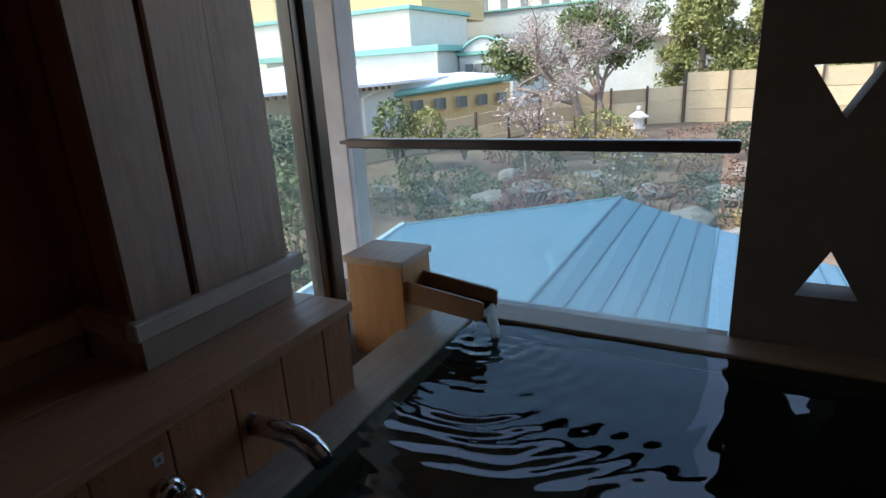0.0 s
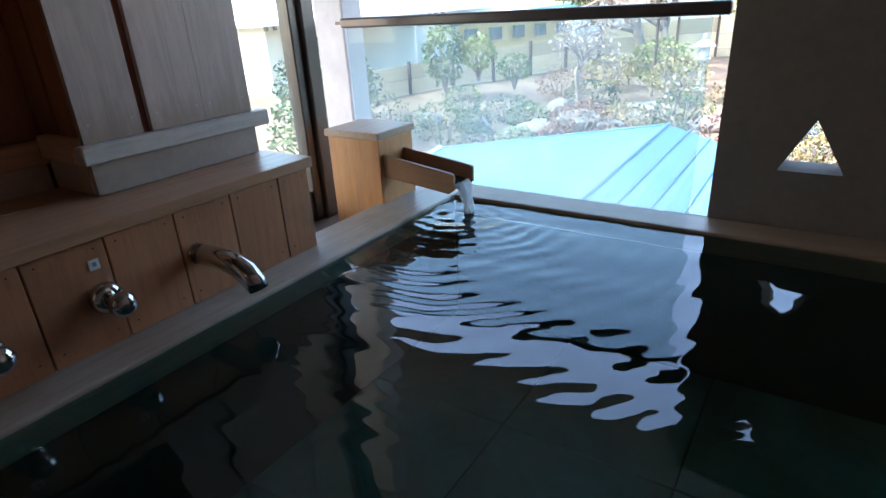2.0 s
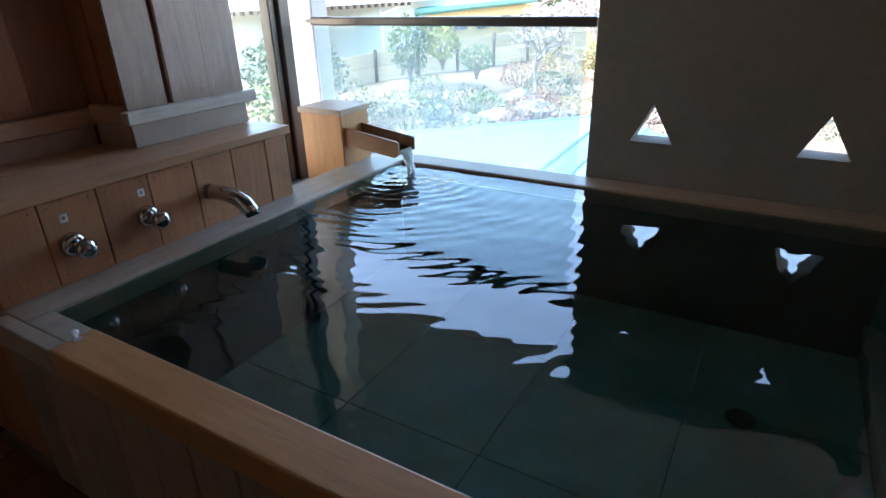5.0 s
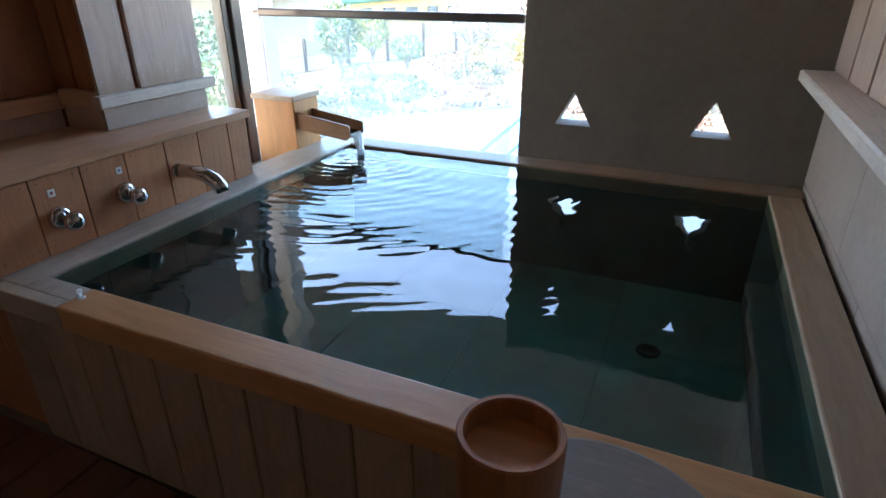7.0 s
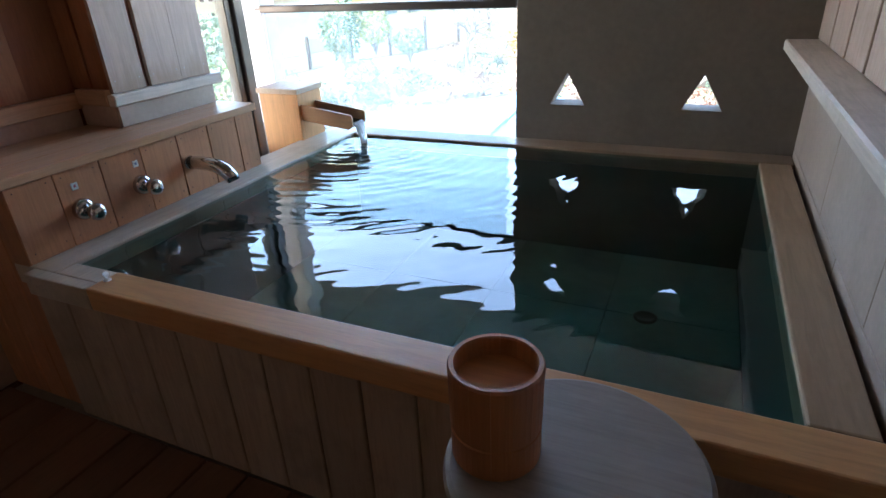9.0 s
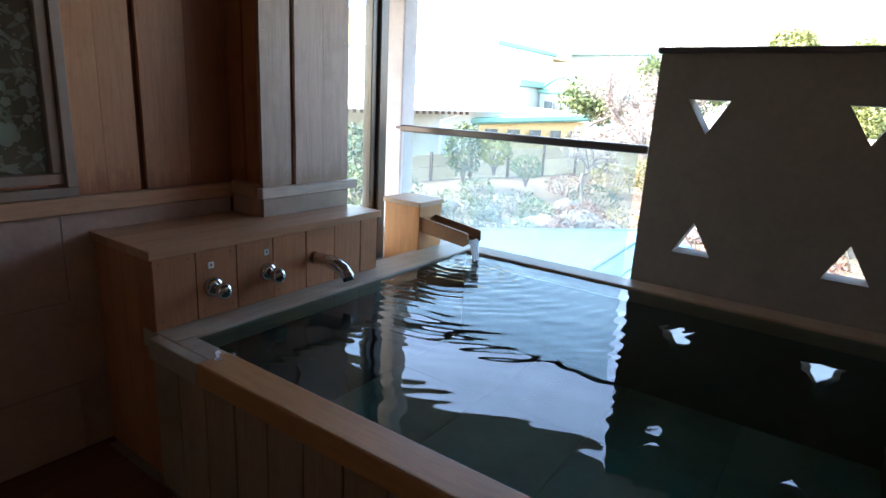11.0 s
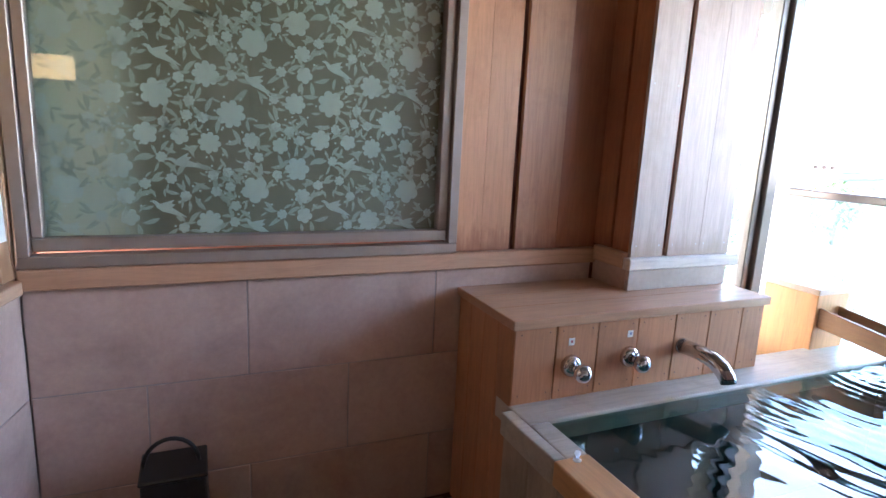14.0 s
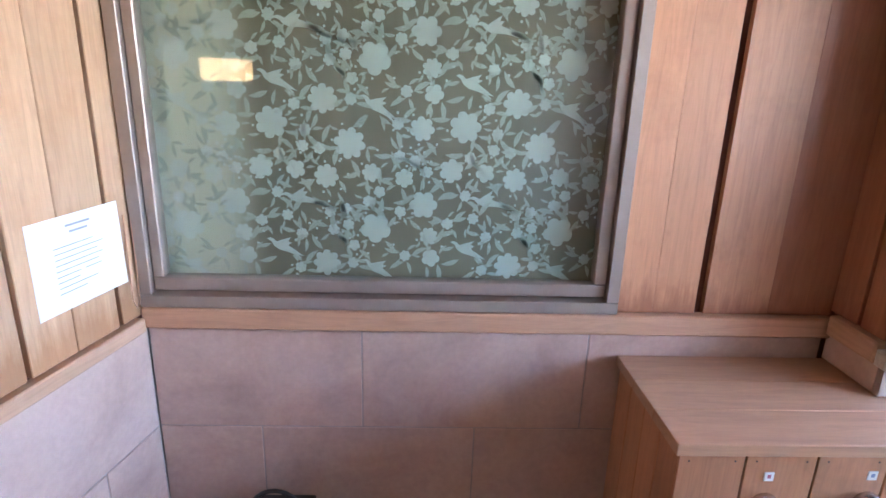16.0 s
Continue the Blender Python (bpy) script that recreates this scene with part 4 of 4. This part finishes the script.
for k in range(5):
    x = -10.75 + k * 0.52
    part("window", block(x, x + 0.4, 27.5, 27.62, 1.75, 2.35), M_PANE, bld)
part("downpipe", tube([(-11.1, 25.1, 3.0), (-11.1, 25.1, 1.2)], 0.07, 8), M_WALL, bld)
for k in range(6):
    x = -3.5 + 0.9 * k
    part("balcony_post", block(x, x + 0.08, 40.2, 40.28, 1.0, 3.4), M_WALL, bld)
part("balcony_roof", block(-4.2, 2.2, 40.0, 41.99, 3.402, 3.55), M_WALL, bld)
far = base("far_building", (-10, 80, 0), "distant pale high building", "building")
part("wall", block(-34, 8, 78, 90, -1, 12.5), M_WALL, far)
for k in range(14):
    part("window", block(-33 + k * 2.9, -32 + k * 2.9, 77.9, 78.0, 7.5, 11.5), M_PANE, far)


for house, shift in ((pav, (-2.0, 0, -0.4)), (wing, (-1.4, 0, -0.45)), (bld, (-1.3, 0, -0.7))):
    house.matrix_basis = Matrix.Translation(shift) @ house.matrix_basis


# ---- plants ----
def leaf_cloud(b, centre, radii, n, size, rng, shell=0.55, flat=0.0):
    """Many small leaves about an ellipsoid, thinner towards its inside."""
    for _ in range(n):
        d = Vector((rng.gauss(0, 1), rng.gauss(0, 1), rng.gauss(0, 1))).normalized()
        r = shell + (1 - shell) * rng.random() ** 0.6
        r *= 0.86 + 0.28 * noise.noise(d * 2.3 + Vector(centre))
        c = Vector(centre) + Vector((d.x * radii[0], d.y * radii[1], d.z * radii[2])) * r
        s = size * rng.uniform(0.6, 1.4)
        u = Vector((rng.gauss(0, 1), rng.gauss(0, 1), rng.gauss(0, 1) * (1 - flat))).normalized() * s
        w = u.orthogonal().normalized() * s * 0.55
        w.rotate(Matrix.Rotation(rng.random() * 6.28, 3, u.normalized()))
        b.faces.new([b.verts.new(c - u * 0.5), b.verts.new(c + w * 0.5), b.verts.new(c + u * 0.6), b.verts.new(c - w * 0.5)])


def limbs(b, rng, p, d, length, r, depth, ends, spread=0.6):
    pts, rad = [p.copy()], [r]
    for i in range(4):
        d = (d + Vector((rng.gauss(0, 0.16), rng.gauss(0, 0.16), rng.gauss(0, 0.1)))).normalized()
        p = p + d * length / 4
        pts.append(p.copy())
        rad.append(r * (1 - 0.12 * (i + 1)))
    tube(pts, rad, 6 if depth > 1 else 4, b)
    ends.append(p)
    if depth:
        for _ in range(3 if depth > 1 else 4):
            q = pts[rng.randint(2, 4)]
            d2 = (d + Vector((rng.gauss(0, spread), rng.gauss(0, spread), rng.gauss(0.1, spread * 0.6)))).normalized()
            limbs(b, rng, q.copy(), d2, length * rng.uniform(0.55, 0.8), r * 0.55, depth - 1, ends, spread)


def tree(name, at, height, seed, mat, label, leaves=0, size=0.1, depth=3, spread=0.7, clump=0.5, squash=0.75, lean=(0, 0)):
    rng = random.Random(seed)
    t = base(name, at, label, "tree")
    b, ends = bmesh.new(), []
    limbs(b, rng, Vector(at) - Vector((0, 0, 0.15)), Vector((lean[0], lean[1], 1)).normalized(), height * 0.45, height * 0.03, depth, ends, spread)
    part("trunk", b, M_BARK, t, smooth=True)
    if leaves:
        c = bmesh.new()
        for e_ in ends:
            leaf_cloud(c, e_, (clump, clump, clump * squash), max(3, leaves // len(ends)), size, rng, 0.2)
        part("crown", c, mat, t, kind="stuff")
    return t


def shrub(at, radii, seed, mat, label, n=700, size=0.07, name="shrub"):
    rng = random.Random(seed)
    s = base(name, (at[0], at[1], at[2] - radii[2]), label, "shrub")
    b = bmesh.new()
    for k in range(5):
        a = k * 1.257
        tube([(at[0], at[1], at[2] - radii[2] - 0.15), (at[0] + 0.4 * radii[0] * math.cos(a), at[1] + 0.4 * radii[1] * math.sin(a), at[2] + 0.2 * radii[2])], [0.03, 0.012], 5, b)
    part("stems", b, M_BARK, s)
    b = bmesh.new()
    leaf_cloud(b, at, radii, n, size, rng, 0.7)
    part("crown", b, mat, s, kind="stuff")


tree("bare_plum_tree", (-3.3, 17.2, -0.92), 6.2, 11, M_TWIG, "bare grey plum tree with fine twigs", 13000, 0.055, 4, 0.75, 0.42)
tree("evergreen_tree", (-3.0, 18.9, -0.86), 5.4, 12, M_EVERGREEN, "evergreen tree behind a bare tree", 9000, 0.14, 3, 0.3, 0.55, 0.9)
tree("small_bare_tree", (-3.4, 12.2, -1.02), 2.2, 13, M_TWIG, "small pale leafless garden tree", 350, 0.07, 4, 0.9, 0.22)
tree("leaning_bare_tree", (-0.6, 9.8, -1.28), 1.9, 29, M_TWIG, "dark leafless tree leaning by the roof", 150, 0.06, 3, 0.95, 0.2)
rng = random.Random(21)


def conifer(at, h, w, seed, label):
    rng = random.Random(seed)
    t = base("conifer_tree", at, label, "tree", "conifers behind the fence")
    part("trunk", tube([Vector(at) - Vector((0, 0, 0.2)), Vector(at) + Vector((0.05, 0, h * 0.5)), Vector(at) + Vector((0, 0.05, h * 0.95))], [0.16, 0.1, 0.02], 8), M_BARK, t)
    b = bmesh.new()
    for k in range(130):
        f = rng.random() ** 0.8
        a = rng.random() * 6.28
        r = w * (1 - f * 0.72) * rng.uniform(0.4, 1.0)
        c = (at[0] + r * math.cos(a), at[1] + r * math.sin(a), at[2] + h * (0.18 + 0.8 * f))
        leaf_cloud(b, c, (0.42, 0.42, 0.5), 150, 0.13, rng, 0.3)
    part("crown", b, M_CONIFER, t, kind="stuff")


conifer((-0.7, 23.6, -0.85), 5.1, 1.8, 31, "tall yellow-green conifer behind the fence")
conifer((1.6, 23.8, -0.86), 4.8, 1.75, 32, "bushy yellow-green conifer behind the fence")
conifer((4.2, 24.2, -0.86), 4.4, 1.4, 33, "round yellow-green conifer behind the fence")
shrub((-7.4, 13.0, 0.06), (0.65, 0.6, 0.85), 41, M_LEAF, "dark glossy evergreen shrub by the pavilion", 900, 0.12)
shrub((-6.6, 13.4, 0.05), (0.55, 0.5, 0.55), 42, M_CONIFER, "bright green leafy shrub by the fence", 700, 0.1)
shrub((-5.3, 12.9, -0.24), (0.5, 0.5, 0.38), 43, M_LEAF, "clipped green ball shrub", 900, 0.06)
shrub((-2.5, 15.6, -0.39), (0.9, 0.6, 0.75), 44, M_CONIFER, "loose light green garden shrub", 900, 0.09)
shrub((-1.7, 13.8, -0.51), (0.8, 0.6, 0.5), 45, M_DRY, "dry golden garden shrub", 900, 0.08)
shrub((1.1, 15.6, -0.49), (0.9, 0.6, 0.4), 46, M_PINE, "low blue-green spreading pine", 900, 0.09)
shrub((-3.6, 15.0, -0.53), (0.8, 0.6, 0.5), 47, M_DRY, "dry golden garden shrub", 800, 0.08)
k = 0
rs = random.Random(77)
for (x, y, rx, rz, mat, lab) in ((-5.3, 9.6, 0.8, 0.5, M_LEAF, "dark green rounded garden shrub"), (-4.3, 9.3, 0.45, 0.4, M_PINE, "low green pine cushion"),
    (-3.4, 9.2, 0.5, 0.36, M_LEAF, "small leafy green shrub"), (-2.6, 10.2, 0.8, 0.42, M_AZALEA, "reddish brown winter azalea mound"),
    (-1.7, 9.4, 0.8, 0.36, M_AZALEA, "reddish brown winter azalea mound"), (-0.2, 10.6, 0.9, 0.42, M_AZALEA, "reddish brown winter azalea mound"),
    (0.9, 10.2, 0.6, 0.5, M_PINE, "green cushion pine by rocks"), (1.3, 9.4, 0.45, 0.4, M_DRY, "orange dry winter shrub"),
    (-4.6, 11.2, 0.7, 0.4, M_PINE, "layered green pine cushion"), (-5.8, 11.3, 0.6, 0.45, M_LEAF, "dark green rounded garden shrub"),
    (-6.6, 9.2, 0.9, 0.7, M_LEAF, "dark green rounded garden shrub"), (-3.0, 11.6, 0.6, 0.35, M_AZALEA, "reddish brown winter azalea mound"),
    (-1.2, 12.2, 0.7, 0.4, M_LEAF, "dark green rounded garden shrub"), (0.4, 12.6, 0.9, 0.45, M_AZALEA, "reddish brown winter azalea mound"),
    (2.2, 11.5, 0.9, 0.5, M_PINE, "green cushion pine by rocks"), (2.4, 13.8, 1.0, 0.5, M_AZALEA, "reddish brown winter azalea mound"),
    (-4.6, 14.2, 0.8, 0.5, M_AZALEA, "reddish brown winter azalea mound"), (0.2, 17.6, 1.6, 0.35, M_AZALEA, "reddish brown winter azalea mound"), (3.0, 17, 1.2, 0.5, M_PINE, "layered green pine cushion"),
    (-3.9, 10.8, 0.55, 0.36, M_LEAF, "small leafy green shrub"), (-2.1, 11.4, 0.6, 0.36, M_DRY, "dry golden garden shrub"), (-5.0, 10.3, 0.5, 0.3, M_PINE, "low green pine cushion"),
    (0.3, 11.4, 0.5, 0.4, M_PINE, "low green pine cushion"), (-1.0, 9.9, 0.5, 0.4, M_LEAF, "small leafy green shrub"), (1.6, 10.3, 0.5, 0.4, M_AZALEA, "reddish brown winter azalea mound"),
    (-3.5, 13.4, 0.8, 0.4, M_PINE, "layered green pine cushion"), (-2.7, 9.3, 0.5, 0.3, M_AZALEA, "reddish brown winter azalea mound"), (-0.3, 14.2, 0.9, 0.4, M_DRY, "dry golden garden shrub")):
    k += 1
    shrub((x, y, ground_z(x, y) + rz * 0.6), (rx, rx * 0.8, rz), 100 + k, mat, lab, 700, 0.065)


for k, (x, y, rx, rz) in enumerate(((-6.3, 7.3, 1.1, 1.3), (-7.6, 8.8, 1.2, 1.2), (-8.8, 10.2, 1.1, 1.0), (-5.4, 6.2, 0.8, 0.9))):
    shrub((x, y, ground_z(x, y) + rz * 0.95), (rx, rx, rz), 500 + k, (M_LEAF, M_PINE)[k % 2], "tall dark green evergreen shrub by the roof", 1800, 0.11)


def rock(x, y, r, seed):
    rng = random.Random(seed)
    b = bmesh.new()
    bmesh.ops.create_icosphere(b, subdivisions=3, radius=1.0)
    o = Vector((rng.random() * 50, rng.random() * 50, 0))
    z = ground_z(x, y)
    for v in b.verts:
        d = v.co.copy()
        f = 1 + 0.38 * noise.noise(d * 1.3 + o) + 0.12 * noise.noise(d * 4 + o)
        v.co = Vector((x + d.x * r * 1.25 * f, y + d.y * r * f, z + r * 0.3 + d.z * r * 0.75 * f))
    ob = link_mesh("garden_rock", b, M_ROCK)
    tagged(ob, "grey weathered garden rock between shrubs", "rock", "garden rocks")


for k, (x, y, r) in enumerate(((-3.5, 10.3, 0.3), (-2.9, 10.9, 0.35), (-2.2, 10.8, 0.22), (-0.9, 10.7, 0.28), (0.3, 9.9, 0.3), (0.7, 11.3, 0.36), (1.5, 10.9, 0.3), (-4.0, 10.2, 0.22),
                               (-4.9, 10.3, 0.3), (1.0, 9.0, 0.26), (-0.6, 11.5, 0.3), (1.9, 12.4, 0.4), (-6.0, 10.2, 0.24), (-3.9, 12.6, 0.3), (1.2, 13.4, 0.35), (-2.0, 12.5, 0.3))):
    rock(x, y, r, 300 + k)

lz = ground_z(-1.55, 15.7)
lan = base("stone_lantern", (-1.55, 15.7, lz), "grey stone garden lantern", "lantern")
m = Matrix.Translation((-1.55, 15.7, lz - 0.05)) @ Matrix.Diagonal((0.8, 0.8, 0.8, 1))
part("pedestal", lathe([(0, 0), (0.24, 0), (0.24, 0.1), (0.12, 0.16), (0.09, 0.5), (0.09, 0.85), (0.14, 0.92), (0.22, 0.98), (0.22, 1.04), (0, 1.04)], m, 16), M_LANT, lan)
part("fire_box", lathe([(0, 1.04), (0.14, 1.04), (0.16, 1.16), (0.14, 1.3), (0, 1.3)], m, 6), M_LANT, lan)
part("lantern_roof", lathe([(0, 1.30), (0.31, 1.32), (0.33, 1.37), (0.2, 1.46), (0.08, 1.54), (0, 1.54)], m, 6), M_LANT, lan)
part("finial", lathe([(0, 1.54), (0.05, 1.54), (0.075, 1.62), (0.05, 1.68), (0, 1.72)], m, 12), M_LANT, lan, smooth=True)
gl0 = ground_z(-2.4, 14.5)
gl = base("garden_lamp", (-2.4, 14.5, gl0), "black garden lamp post with a domed hood", "lamp")
part("post", tube([(-2.4, 14.5, gl0 - 0.1), (-2.4, 14.5, 0.68)], 0.035, 8), M_FPOST, gl)
part("hood", lathe([(0, 0.81), (0.05, 0.81), (0.13, 0.76), (0.17, 0.68), (0.17, 0.66), (0, 0.66)][::-1], Matrix.Translation((-2.4, 14.5, 0)), 16), M_FPOST, gl, smooth=True)

# ---- tiles of the walls, last ----
for r in range(3):
    z1 = 0.886 - r * 0.31
    z0 = max(0.004, z1 - 0.306)
    edges = [YS + 0.0015, -0.702, -0.079, PY0 - 0.002] if r % 2 == 0 else [YS + 0.0015, -0.987, -0.383, 0.22]
    for a, c in zip(edges, edges[1:]):
        part("tile", block(XW - 0.012, XW, a + 0.002, c - 0.002, z0, z1, 0.0015), M_TILE, wall_w)
    xe = [XW + 0.001] + [x for x in ([0.12] if r % 2 == 0 else [-0.2])] + [0.25]
    for a, c in zip(xe, xe[1:]):
        part("tile", block(a + 0.002, c - 0.002, YS - 0.012, YS, z0, z1, 0.0015), M_TILE, wall_s)
    ye = [YS + 0.002, -0.9, -0.25, 0.4, 1.05, YN - 0.002] if r % 2 == 0 else [YS + 0.002, -0.55, 0.1, 0.75, 1.4, YN - 0.002]
    for a, c in zip(ye, ye[1:]):
        part("tile", block(XE, XE + 0.012, a + 0.002, c - 0.002, z0, z1, 0.0015), M_TILE_PALE, wall_e)
for a, c in zip(ye, ye[1:]):
    part("tile", block(XE, XE + 0.012, a + 0.002, c - 0.002, 0.89, 0.963, 0.0015), M_TILE_PALE, wall_e)
